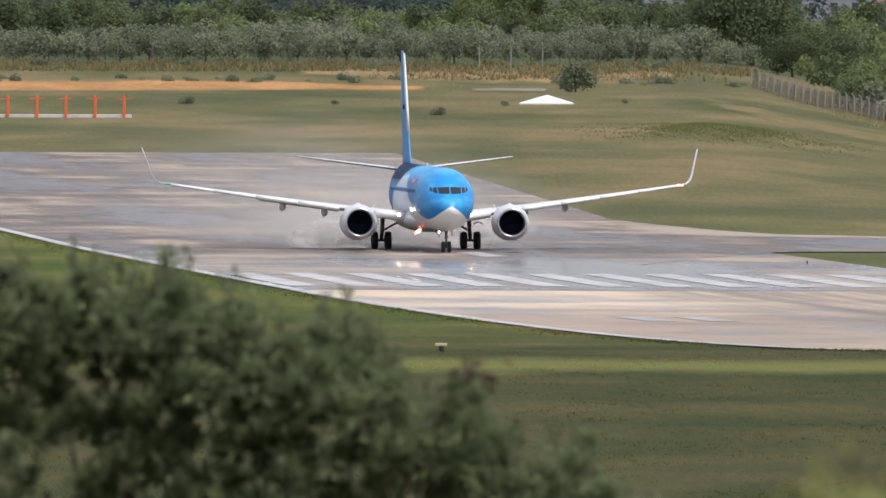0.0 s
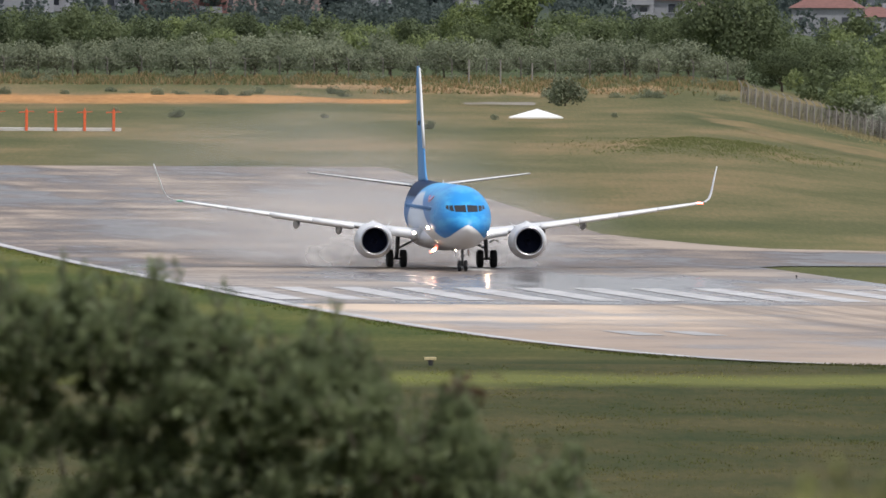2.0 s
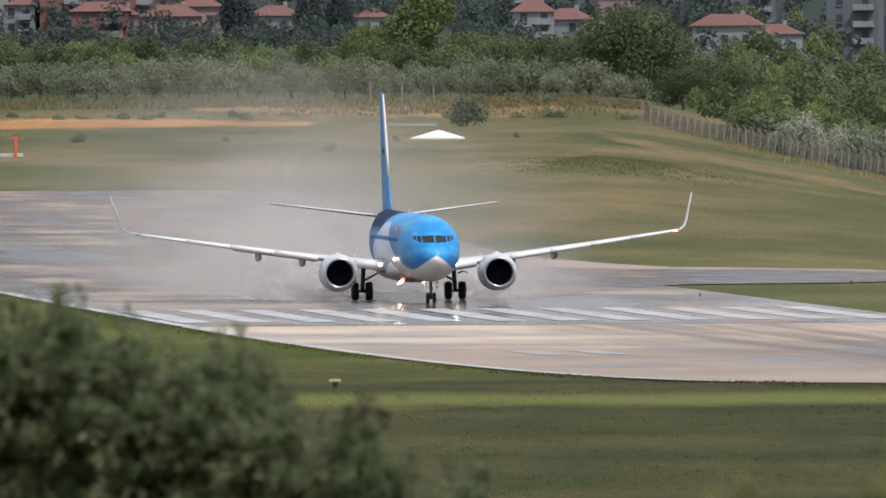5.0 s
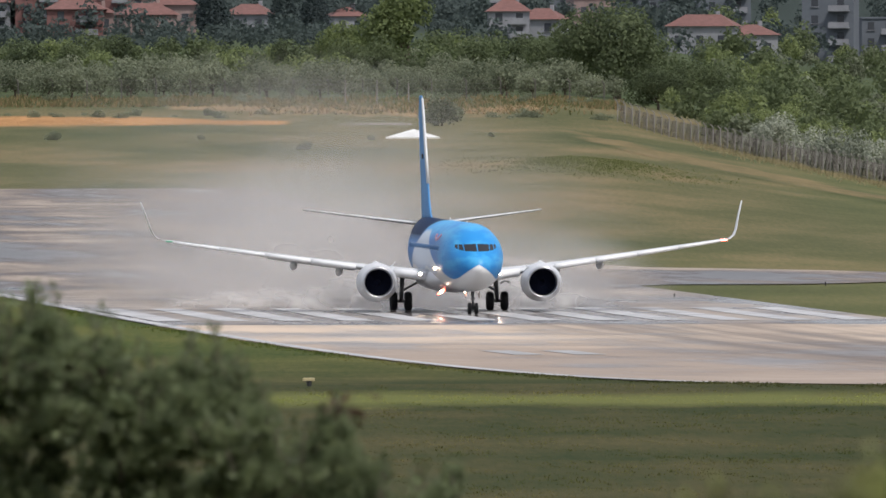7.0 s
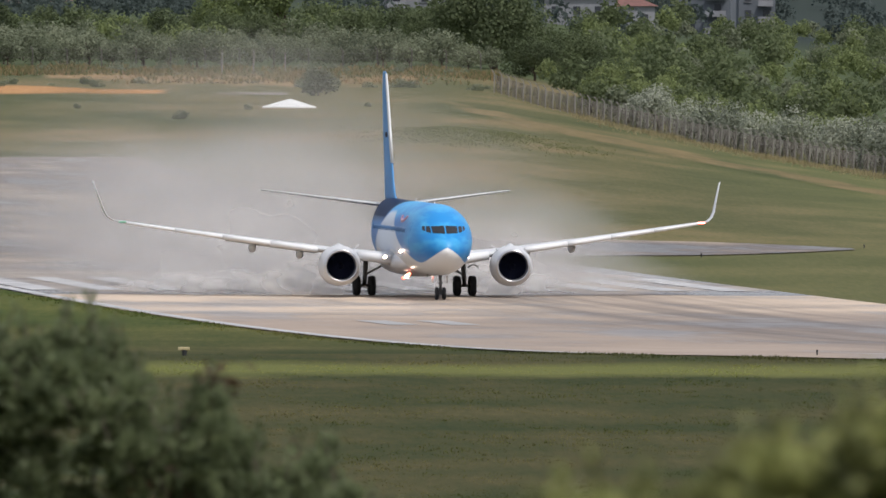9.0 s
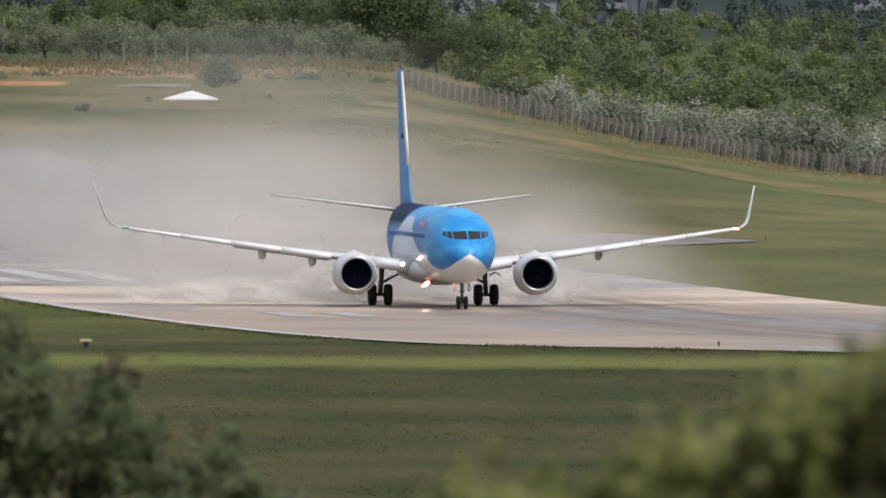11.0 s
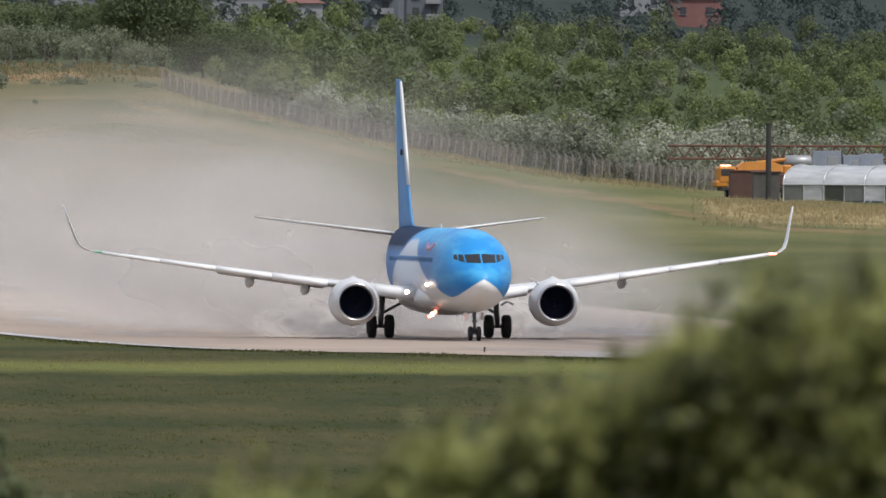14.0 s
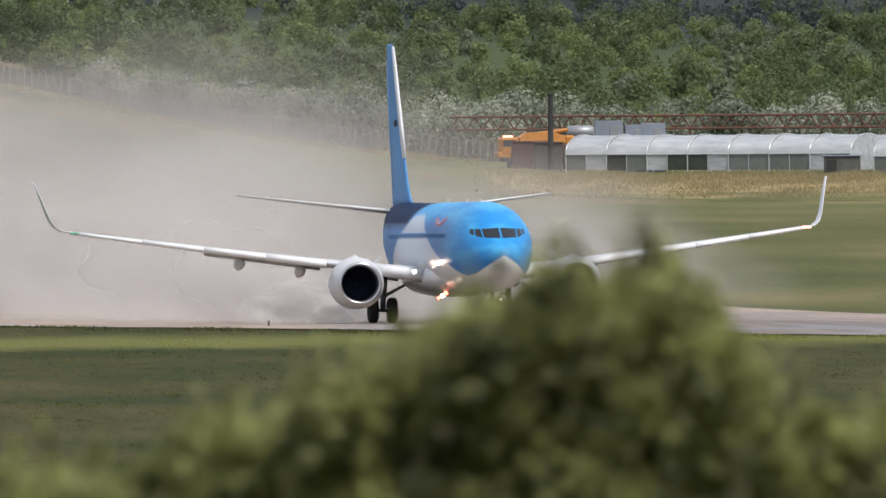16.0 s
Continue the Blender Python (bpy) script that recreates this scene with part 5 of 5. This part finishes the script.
        part("dome", bm, BLACK, g, "", True)


build_aerial_row()
build_pyramid()
build_dirt()
build_fences()
build_markers()


# ---- yard with greenhouses ----
def sheeting():
    m, nd, ln = nodes_of("greenhouse_film")
    nt, b = m.node_tree, nd["Principled BSDF"]
    co = nd.new("ShaderNodeTexCoord").outputs["Object"]
    n = noise_at(nt, scaled(nt, co, (0.4, 1, 1.5)), 1.0, 4)
    ln.new(ramp(nt, n, [(0.3, (0.44, 0.46, 0.48)), (0.7, (0.70, 0.72, 0.74))]), b.inputs["Base Color"])
    b.inputs["Roughness"].default_value = 0.25
    b.inputs["Alpha"].default_value = 0.66
    return m


FILM = sheeting()
FRAME = plain("greenhouse_tube", (0.60, 0.61, 0.62), 0.4, 0.5, 0.1, 3.0)
# solid dark colour for side panels that stand for the shade of open bays
OPEN_BAY_DARK = plain("dark_panel_for_open_bay", (0.05, 0.055, 0.045), 0.5, 0, 0.3, 0.9)
GLASSY = plain("dim_greenhouse_side", (0.16, 0.17, 0.16), 0.35, 0, 0.35, 0.7)
RUSTY = plain("rusty_steel", (0.13, 0.062, 0.045), 0.85, 0.1, 0.4, 1.2, 0.3)
TRUCK_ORANGE = plain("orange_truck_paint", (0.50, 0.20, 0.03), 0.4, 0, 0.15, 2.0)
BROWN = plain("brown_box_paint", (0.085, 0.042, 0.034), 0.7, 0, 0.3, 1.5)
GREYBLUE = plain("greyblue_container", (0.22, 0.25, 0.30), 0.6, 0, 0.2, 1.0)
TANK = plain("grey_tank_metal", (0.30, 0.31, 0.32), 0.45, 0.4, 0.2, 1.5)


def greenhouse(x, y, length, bays, wall, rise, depth, turn=-24.0):
    g = tagged(new("greenhouse"), "long film-covered greenhouse with hooped roof and glazed side", "greenhouse", "greenhouses")
    g.matrix_basis = pose(x, y, terrain(x, y), 0, 0, turn)
    pick = random.Random(int(x * 10))
    step = length / bays
    for i in range(bays):
        bm = bmesh.new()
        rings = []
        for u in np.linspace(0.02, 0.98, 6):
            sag = 0.05 * math.sin(math.pi * u)
            rings.append([((i + u) * step, depth / 2 - depth / 2 * math.cos(a), wall + (rise - sag) * math.sin(a) ** 0.9) for a in np.linspace(0.0, math.pi, 15)])
        vs = [[bm.verts.new(p) for p in r] for r in rings]
        for a, b_ in zip(vs, vs[1:]):
            for k in range(14):
                bm.faces.new((a[k], a[k + 1], b_[k + 1], b_[k]))
        part("roof_film", bm, FILM, g, "pale translucent roof film", True)
    for i in range(bays + 1):
        bm = bmesh.new()
        pts = [(i * step, depth / 2 - (depth / 2 + .03) * math.cos(a), wall + (rise + .03) * math.sin(a) ** 0.9) for a in np.linspace(0, math.pi, 15)]
        for p, q in zip(pts, pts[1:]):
            rod(bm, p, q, 0.05, None, 5)
        rod(bm, (i * step, 0, -0.1), (i * step, 0, wall), 0.06, None, 6)
        part("hoop", bm, FRAME, g)
    for i in range(bays * 2):
        bm = bmesh.new()
        box(bm, (i + 0.5) * step / 2, 0.06, wall / 2, step / 2 - 0.08, 0.03, wall - 0.12)
        part("side_panel", bm, pick.choice((GLASSY, GLASSY, OPEN_BAY_DARK, FILM)), g)
        bm = bmesh.new()
        rod(bm, (i * step / 2, 0, -0.1), (i * step / 2, 0, wall), 0.035, None, 5)
        part("stud", bm, FRAME, g)
    bm = bmesh.new()
    rod(bm, (0, 0, wall), (length, 0, wall), 0.06, None, 6)
    part("eave_tube", bm, FRAME, g)
    for xx in (0.0, length):
        bm = bmesh.new()
        pts = [(xx, depth / 2 - depth / 2 * math.cos(a), wall + rise * math.sin(a) ** 0.9) for a in np.linspace(0, math.pi, 15)]
        bm.faces.new([bm.verts.new(p) for p in [(xx, 0, 0)] + pts + [(xx, depth, 0)]])
        r = bmesh.ops.extrude_face_region(bm, geom=bm.faces[:])
        bmesh.ops.translate(bm, vec=(0.04, 0, 0), verts=[v for v in r["geom"] if isinstance(v, bmesh.types.BMVert)])
        part("end_wall", bm, FILM, g)
    return g


def simple(name, label, category, x, y, boxes, material, turn=0, bevel=0.03):
    g = tagged(new(name), label, category)
    g.matrix_basis = pose(x, y, terrain(x, y), 0, 0, turn)
    for pn, (cx, cy, cz, a, b_, c), mat in boxes:
        bm = bmesh.new()
        box(bm, cx, cy, cz, a, b_, c, bevel)
        part(pn, bm, mat or material, g)
    return g


def build_yard():
    greenhouse(84.3, 2052, 27.6, 7, 1.5, 1.75, 9.0)
    greenhouse(111.9, 2046, 15.0, 4, 1.5, 1.75, 9.0)
    greenhouse(90.0, 2082, 42.0, 11, 1.5, 1.75, 9.0)
    simple("shed", "small dark shed beside the greenhouse", "shed", 108.4, 2034, [("body", (0, 0, 0.75, 3.2, 2.0, 1.6), None), ("roof", (0, 0, 1.62, 3.5, 2.3, 0.12), GREYBLUE), ("door", (-1.0, -1.03, 0.65, 0.9, 0.06, 1.3), BLACK)], plain("dark_shed_boards", (0.10, 0.098, 0.092), 0.8, 0, 0.3, 1.2))
    # mobile crane: carrier cab, orange upper works with a sloping back, beacon, tyres
    t = tagged(new("lorry"), "orange mobile crane lorry parked in the yard", "truck")
    t.matrix_basis = pose(82.6, 2070, terrain(82.6, 2070), 0, 0, 8)
    for pn, (cx, cy, cz, a, b_, c), mat, bev in (("cab", (-2.9, 0, 2.15, 1.7, 2.2, 1.6), TRUCK_ORANGE, 0.2), ("chassis", (0.2, 0, 0.9, 7.4, 2.0, 0.34), BLACK, 0.05), ("bonnet", (-3.4, 0, 1.35, 1.2, 2.1, 0.6), TRUCK_ORANGE, 0.12),
                                                 ("deck", (0.6, 0, 1.75, 5.0, 2.3, 1.1), BROWN, 0.1), ("beacon_bar", (-2.9, 0, 3.02, 0.9, 0.3, 0.14), LAMP_RED, 0.03),
                                                 ("windscreen", (-2.9, -1.12, 2.4, 1.2, 0.06, 0.6), BLACK, 0.02), ("counterweight", (2.7, 0, 2.6, 0.9, 2.0, 1.0), TRUCK_ORANGE, 0.15)):
        bm = bmesh.new()
        box(bm, cx, cy, cz, a, b_, c, bev)
        part(pn, bm, mat, t)
    bm = bmesh.new()
    loft(bm, [[(x, -1.0, z0), (x, 1.0, z0), (x, 0.9, z1), (x, -0.9, z1)] for x, z0, z1 in ((-1.9, 2.45, 2.9), (-1.3, 2.4, 3.35), (1.2, 2.4, 3.45), (2.3, 2.4, 3.0))])
    part("upper_works", bm, TRUCK_ORANGE, t, "orange crane housing")
    bm = bmesh.new()
    rod(bm, (-1.6, -0.4, 3.0), (2.6, -0.4, 3.62), 0.22, 0.16, 8)
    part("boom", bm, TRUCK_ORANGE, t)
    for x in (-2.6, -1.1, 1.2, 2.6):
        for y in (-0.95, 0.95):
            wheel(t, x, y, 0.5, 0.5, 0.3)
    simple("box_trailer", "dark brown rusty box in the yard", "container", 81.2, 2052, [("body", (0, 0, 1.4, 3.6, 2.2, 2.5), None), ("rail", (0, -1.15, 2.6, 3.7, 0.1, 0.14), RUSTY)], BROWN)
    simple("cabin", "dark grey cabin by the pole", "cabin", 82.4, 2044, [("body", (0, 0, 1.2, 2.4, 2.2, 2.7), None), ("roof", (0, 0, 2.6, 2.7, 2.5, 0.12), BROWN)], plain("dark_cabin_sheet", (0.075, 0.07, 0.065), 0.7, 0, 0.3, 1.5))
    p = tagged(new("pole"), "tall black pole standing in the yard", "pole")
    p.location = (82.3, 2036, terrain(82.3, 2036))
    bm = bmesh.new()
    rod(bm, (0, 0, -0.2), (0, 0, 6.9), 0.28, 0.24, 10)
    part("shaft", bm, BLACK, p)
    bm = bmesh.new()
    rod(bm, (0, 0, 6.9), (0, 0, 7.0), 0.3, 0.3, 10)
    part("cap", bm, BLACK, p)
    t = tagged(new("water_tank"), "grey metal cylinder tank on cradles", "tank")
    t.location = (86.6, 2075, terrain(86.6, 2075))
    bm = bmesh.new()
    lathe(bm, [(-1.3, 0.02), (-1.25, 0.4), (-1.1, 0.62), (1.1, 0.62), (1.25, 0.4), (1.3, 0.02)], (0, 0, 3.5), "x", 20)
    part("drum", bm, TANK, t, "", True)
    for x in (-0.8, 0.8):
        bm = bmesh.new()
        box(bm, x, 0, 1.45, 0.2, 1.0, 3.0, 0.02)
        part("cradle", bm, BLACK, t)
    for x, w, h in ((89.6, 2.6, 4.6), (91.9, 1.6, 4.3), (93.7, 2.2, 4.5)):
        simple("container", "grey-blue metal container behind the greenhouse", "container", x, 2085, [("body", (0, 0, h / 2, w, 2.4, h), None), ("door", (w * 0.2, -1.22, h * 0.5, w * 0.35, 0.05, h * 0.8), TANK)], GREYBLUE)
    # long rusty lattice girder on trestles behind the yard
    r = tagged(new("lattice_girder"), "long rusty lattice girder raised on trestles behind the yard", "girder")
    r.location = (76.5, 2125, terrain(76.5, 2125))
    n, bay = 40, 1.5
    for yy, z in ((-0.7, 3.0), (0.7, 3.0), (-0.7, 4.2), (0.7, 4.2)):
        bm = bmesh.new()
        rod(bm, (0, yy, z), (n * bay, yy, z + 0.04), 0.10, None, 6)
        part("chord", bm, RUSTY, r, "rusty chord tube")
    for i in range(n):
        for yy in (-0.7, 0.7):
            bm = bmesh.new()
            rod(bm, (i * bay, yy, 3.0), ((i + 0.5) * bay, yy, 4.2), 0.05, None, 5)
            rod(bm, ((i + 0.5) * bay, yy, 4.2), ((i + 1) * bay, yy, 3.0), 0.05, None, 5)
            part("lacing", bm, RUSTY, r)
    for i in range(5, n + 1, 10):
        bm = bmesh.new()
        rod(bm, (i * bay, -0.9, -0.1), (i * bay, -0.5, 3.05), 0.09, None, 6)
        rod(bm, (i * bay, 0.9, -0.1), (i * bay, 0.5, 3.05), 0.09, None, 6)
        part("trestle", bm, RUSTY, r)


build_yard()


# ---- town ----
# wall and roof colours are dulled and blued to stand for distance haze
STUCCO = plain("hazed_white_stucco", (0.25, 0.255, 0.275), 0.9, 0, 0.25, 0.5)
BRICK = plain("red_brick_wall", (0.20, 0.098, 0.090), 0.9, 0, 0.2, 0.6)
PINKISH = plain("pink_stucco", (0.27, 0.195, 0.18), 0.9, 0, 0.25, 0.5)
GREYWALL = plain("hazed_grey_wall", (0.12, 0.135, 0.155), 0.9, 0, 0.15, 0.4)
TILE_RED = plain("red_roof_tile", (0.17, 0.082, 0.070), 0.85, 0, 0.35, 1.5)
PANE = plain("dark_window", (0.05, 0.055, 0.065), 0.2, 0, 0.2, 1.0)


def house(column, d, w, h, roof, wall, storeys=2, deep=9.0, flat=False, turn=0.0):
    x, y, z = site(column, d)
    names = {STUCCO.name: "white", BRICK.name: "red-brick", PINKISH.name: "pink", GREYWALL.name: "grey"}
    g = tagged(new("apartment_block" if flat else "house"), f"{names[wall.name]} {'flat-roofed apartment block' if flat else 'house with a red tiled roof'} in the far town", "building" if flat else "house", "town houses")
    g.matrix_basis = pose(x, y, z, 0, 0, turn)
    bm = bmesh.new()
    box(bm, 0, 0, h / 2 - 1.0, w, deep, h + 2.0)
    body = part("wall", bm, wall, g)
    bm = bmesh.new()
    if flat:
        box(bm, 0, 0, h + 0.12, w + 0.4, deep + 0.4, 0.3, 0.03)
        part("roof", bm, GREYWALL, g)
    else:
        o = 0.5
        b4 = [bm.verts.new((sx_ * (w / 2 + o), sy_ * (deep / 2 + o), h)) for sx_, sy_ in ((-1, -1), (1, -1), (1, 1), (-1, 1))]
        r2 = [bm.verts.new((-w / 2 + deep * 0.25, 0, h + roof)), bm.verts.new((w / 2 - deep * 0.25, 0, h + roof))]
        for f in ((b4[0], b4[1], r2[1], r2[0]), (b4[2], b4[3], r2[0], r2[1]), (b4[1], b4[2], r2[1]), (b4[3], b4[0], r2[0]), tuple(b4)):
            bm.faces.new(f)
        part("roof", bm, TILE_RED, g, "red tiled roof")
        bm = bmesh.new()
        box(bm, w * 0.22, 0.4, h + roof * 0.9, 0.6, 0.6, 1.4, 0.04)
        part("chimney", bm, wall, g)
    n = max(2, int(w / 3.2))
    for s in range(storeys):
        for i in range(n):
            bm = bmesh.new()
            cx, cz = (i + 0.5) * w / n - w / 2, (s + 0.55) * h / storeys
            box(bm, cx, -deep / 2 - 0.02, cz, 1.1, 0.08, 1.3, 0.02)
            win = part("window", bm, PANE, g)
            bm = bmesh.new()
            box(bm, cx, -deep / 2 - 0.08, cz - 0.72, 1.3, 0.2, 0.1)
            part("sill", bm, STUCCO, win)
        if flat or storeys > 1:
            bm = bmesh.new()
            box(bm, w * 0.22, -deep / 2 - 0.7, s * h / storeys + 0.15, w * 0.4, 1.4, 0.18)
            box(bm, w * 0.22, -deep / 2 - 1.36, s * h / storeys + 0.65, w * 0.4, 0.06, 0.8)
            part("balcony", bm, STUCCO, g)
    return g


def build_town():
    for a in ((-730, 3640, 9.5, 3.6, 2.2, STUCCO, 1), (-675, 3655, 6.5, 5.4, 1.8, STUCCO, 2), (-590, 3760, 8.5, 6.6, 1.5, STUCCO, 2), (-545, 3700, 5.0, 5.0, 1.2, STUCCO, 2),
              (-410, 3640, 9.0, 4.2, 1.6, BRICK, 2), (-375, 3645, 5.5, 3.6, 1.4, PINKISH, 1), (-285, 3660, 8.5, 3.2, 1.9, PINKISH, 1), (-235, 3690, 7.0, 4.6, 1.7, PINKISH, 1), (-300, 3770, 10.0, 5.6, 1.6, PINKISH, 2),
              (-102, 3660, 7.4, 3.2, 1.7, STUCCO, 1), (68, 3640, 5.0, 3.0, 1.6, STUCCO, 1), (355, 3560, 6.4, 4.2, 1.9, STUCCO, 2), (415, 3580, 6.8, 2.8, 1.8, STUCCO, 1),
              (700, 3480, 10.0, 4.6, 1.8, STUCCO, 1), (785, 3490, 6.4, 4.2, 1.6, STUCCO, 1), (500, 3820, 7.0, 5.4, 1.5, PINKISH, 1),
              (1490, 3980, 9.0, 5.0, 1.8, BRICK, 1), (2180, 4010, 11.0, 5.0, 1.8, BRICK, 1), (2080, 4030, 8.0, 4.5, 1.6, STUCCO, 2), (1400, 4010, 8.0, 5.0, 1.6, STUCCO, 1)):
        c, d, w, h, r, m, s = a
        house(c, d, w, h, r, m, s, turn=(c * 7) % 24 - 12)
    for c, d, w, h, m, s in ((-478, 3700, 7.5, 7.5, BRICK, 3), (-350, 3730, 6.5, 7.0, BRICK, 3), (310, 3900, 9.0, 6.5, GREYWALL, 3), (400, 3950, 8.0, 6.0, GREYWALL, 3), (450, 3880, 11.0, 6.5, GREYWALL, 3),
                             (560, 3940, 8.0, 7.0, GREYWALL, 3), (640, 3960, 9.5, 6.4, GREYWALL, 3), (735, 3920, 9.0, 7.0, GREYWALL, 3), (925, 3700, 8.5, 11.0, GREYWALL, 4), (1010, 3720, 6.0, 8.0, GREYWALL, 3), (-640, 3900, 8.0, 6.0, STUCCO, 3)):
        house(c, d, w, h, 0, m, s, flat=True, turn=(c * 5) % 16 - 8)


build_town()


# ---- spray: soft puffs of water mist, rigid pieces that rise off the paving behind the jet ----
scene.cycles.transparent_max_bounces = 128


def mist_material(name, density, seed, detail=3.0, white=0.75):
    m, nd, ln = nodes_of(name)
    nt = m.node_tree
    nd.remove(nd["Principled BSDF"])
    co = nd.new("ShaderNodeTexCoord").outputs["Object"]
    sep = nd.new("ShaderNodeSeparateXYZ")
    ln.new(co, sep.inputs[0])
    r2 = math_node(nt, "ADD", math_node(nt, "POWER", math_node(nt, "ABSOLUTE", sep.outputs[0]), 2.0), math_node(nt, "POWER", math_node(nt, "ABSOLUTE", sep.outputs[2]), 2.0))
    body = math_node(nt, "POWER", math_node(nt, "MAXIMUM", math_node(nt, "SUBTRACT", 1.0, math_node(nt, "MULTIPLY", r2, 1.32)), 0.0), 1.6)
    shift = scaled(nt, co, (1, 1, 1))
    nd[-1].inputs["Location"].default_value = (seed, 0, seed * 2)
    wisp = noise_at(nt, shift, 1.6, detail, 0.55)
    wr = nd.new("ShaderNodeMapRange")
    wr.inputs[1].default_value, wr.inputs[2].default_value, wr.inputs[3].default_value, wr.inputs[4].default_value = 0.2, 0.8, 0.1, 1.65
    wr.interpolation_type = "SMOOTHSTEP"
    ln.new(wisp, wr.inputs[0])
    a = math_node(nt, "MULTIPLY", math_node(nt, "MULTIPLY", body, wr.outputs[0]), density)
    d = nd.new("ShaderNodeBsdfDiffuse")
    d.inputs[0].default_value = (white, white * 0.965, white * 0.93, 1)
    t = nd.new("ShaderNodeBsdfTranslucent")
    t.inputs[0].default_value = (white, white * 0.965, white * 0.93, 1)
    s = nd.new("ShaderNodeMixShader")
    s.inputs[0].default_value = 0.5
    ln.new(d.outputs[0], s.inputs[1])
    ln.new(t.outputs[0], s.inputs[2])
    clear = nd.new("ShaderNodeBsdfTransparent")
    s2 = nd.new("ShaderNodeMixShader")
    ln.new(a, s2.inputs[0])
    ln.new(clear.outputs[0], s2.inputs[1])
    ln.new(s.outputs[0], s2.inputs[2])
    ln.new(s2.outputs[0], nd["Material Output"].inputs[0])
    return m


def puff(name, label, size, material):
    bm = bmesh.new()
    bmesh.ops.create_icosphere(bm, subdivisions=4, radius=1.0)
    for v in bm.verts:
        v.co *= 1 + 0.10 * noise.noise(v.co * 1.7)
    me = bpy.data.meshes.new(name)
    bm.to_mesh(me)
    bm.free()
    me.polygons.foreach_set("use_smooth", [True] * len(me.polygons))
    me.materials.append(material)
    ob = tagged(new(name, me), label, "spray")
    ob.scale = [1.13 * q for q in size]
    return ob


MISTS = [mist_material("water_mist", 0.21, 3.0 + 2.3 * i) for i in range(4)]
DENSE = mist_material("dense_spray", 0.8, 9.0, 0.5, 0.85)
MIDDLE = mist_material("rising_spray", 0.3, 5.0, 2.0)
WAKE = []          # (puff, distance, sideways, height)
rnd_w = random.Random(11)
for i in range(17):
    dist = 1470 - 26 * i
    big = 0.75 + 0.45 * i / 16
    w = puff("mist_cloud", "drifting cloud of fine water mist over the runway", (17.0 * big, 14.0, 9.5 * big), MISTS[i % 4])
    WAKE.append((w, dist, rnd_w.uniform(-3, 2.5), (1.6 if i < 6 else 3.2) * big))
FOLLOW = []        # (puff, across, aft, up)
for across, aft, up, size in ((0.0, 62, 1.8, (17, 14, 4.2)), (0.0, 48, 1.0, (14, 8, 2.6)), (-5.0, 30, 0.8, (3.8, 7, 1.5)), (5.0, 30, 0.8, (3.8, 7, 1.5)), (-3.0, 82, 3.0, (19, 16, 7.0)), (-6.0, 46, 2.5, (9.5, 12, 7.5)), (7.5, 52, 1.5, (9.5, 12, 5.0)), (0.0, 72, 3.0, (20, 14, 8)), (-2.0, 108, 5.0, (22, 18, 11)), (-4.5, 44, 0.6, (7, 10, 3.0)), (4.5, 44, 0.6, (7, 10, 3.0)), (-8.5, 36, 0.4, (4.6, 5, 1.3)), (-11.0, 40, 0.3, (4.9, 6, 1.0)), (7.6, 36, 0.4, (3.4, 5, 1.3)), (-9.0, 58, 2.5, (9.5, 12, 5.5)), (9.0, 58, 2.4, (9.5, 12, 6.0)), (13.0, 58, 1.0, (9.5, 12, 3.6))):
    FOLLOW.append((puff("wheel_spray", "low white spray thrown up behind the wheels and engines", size, DENSE if size[0] < 5 else MIDDLE if size[0] == 9.5 else MISTS[1]), across, aft, up))


def passing(dist):
    """When the jet's tail passes a point of the runway."""
    lo, hi = 0.0, 16.0
    for _ in range(30):
        t = (lo + hi) / 2
        if roll_out(t) + 42 > dist:
            lo = t
        else:
            hi = t
    return lo


def motions():
    walk(AIRLINER, [(t / 2, jet_pose(t / 2)) for t in range(33)])
    for ob, dist, side, up in WAKE:
        t0 = passing(dist)
        x = 24.43 - math.tan(radians(RUN_HEADING)) * (dist - 1150) + side
        base = run_profile(dist)
        rows = []
        for k in range(33):
            t = k / 2
            age = t - t0
            rise = max(0.0, min(1.0, age / 2.6))
            rise = rise * rise * (3 - 2 * rise)
            z = base - 12 + (12 + up) * rise + max(0.0, age - 2.6) * 0.12
            rows.append((t, pose(x - 0.55 * max(0.0, age), dist, z)))
        walk(ob, rows)
    for ob, across, aft, up in FOLLOW:
        rows = []
        for k in range(33):
            m = jet_pose(k / 2)
            p = m @ Vector((across, aft, 0))
            rows.append((k / 2, pose(p.x, p.y, run_profile(p.y) + up - (6.5 * max(0.0, 1 - k / 9) if aft > 65 else 8.0 * max(0.0, 1 - k / 16) if aft in (46, 52) else 3.2 * (max(0.0, 1 - k / 15) + max(0.0, min(1.0, (k - 25) / 4))) if aft in (36, 40) else 8.0 * max(0.0, 1 - k / 24) if aft == 58 else 0.0))))
        walk(ob, rows)


motions()
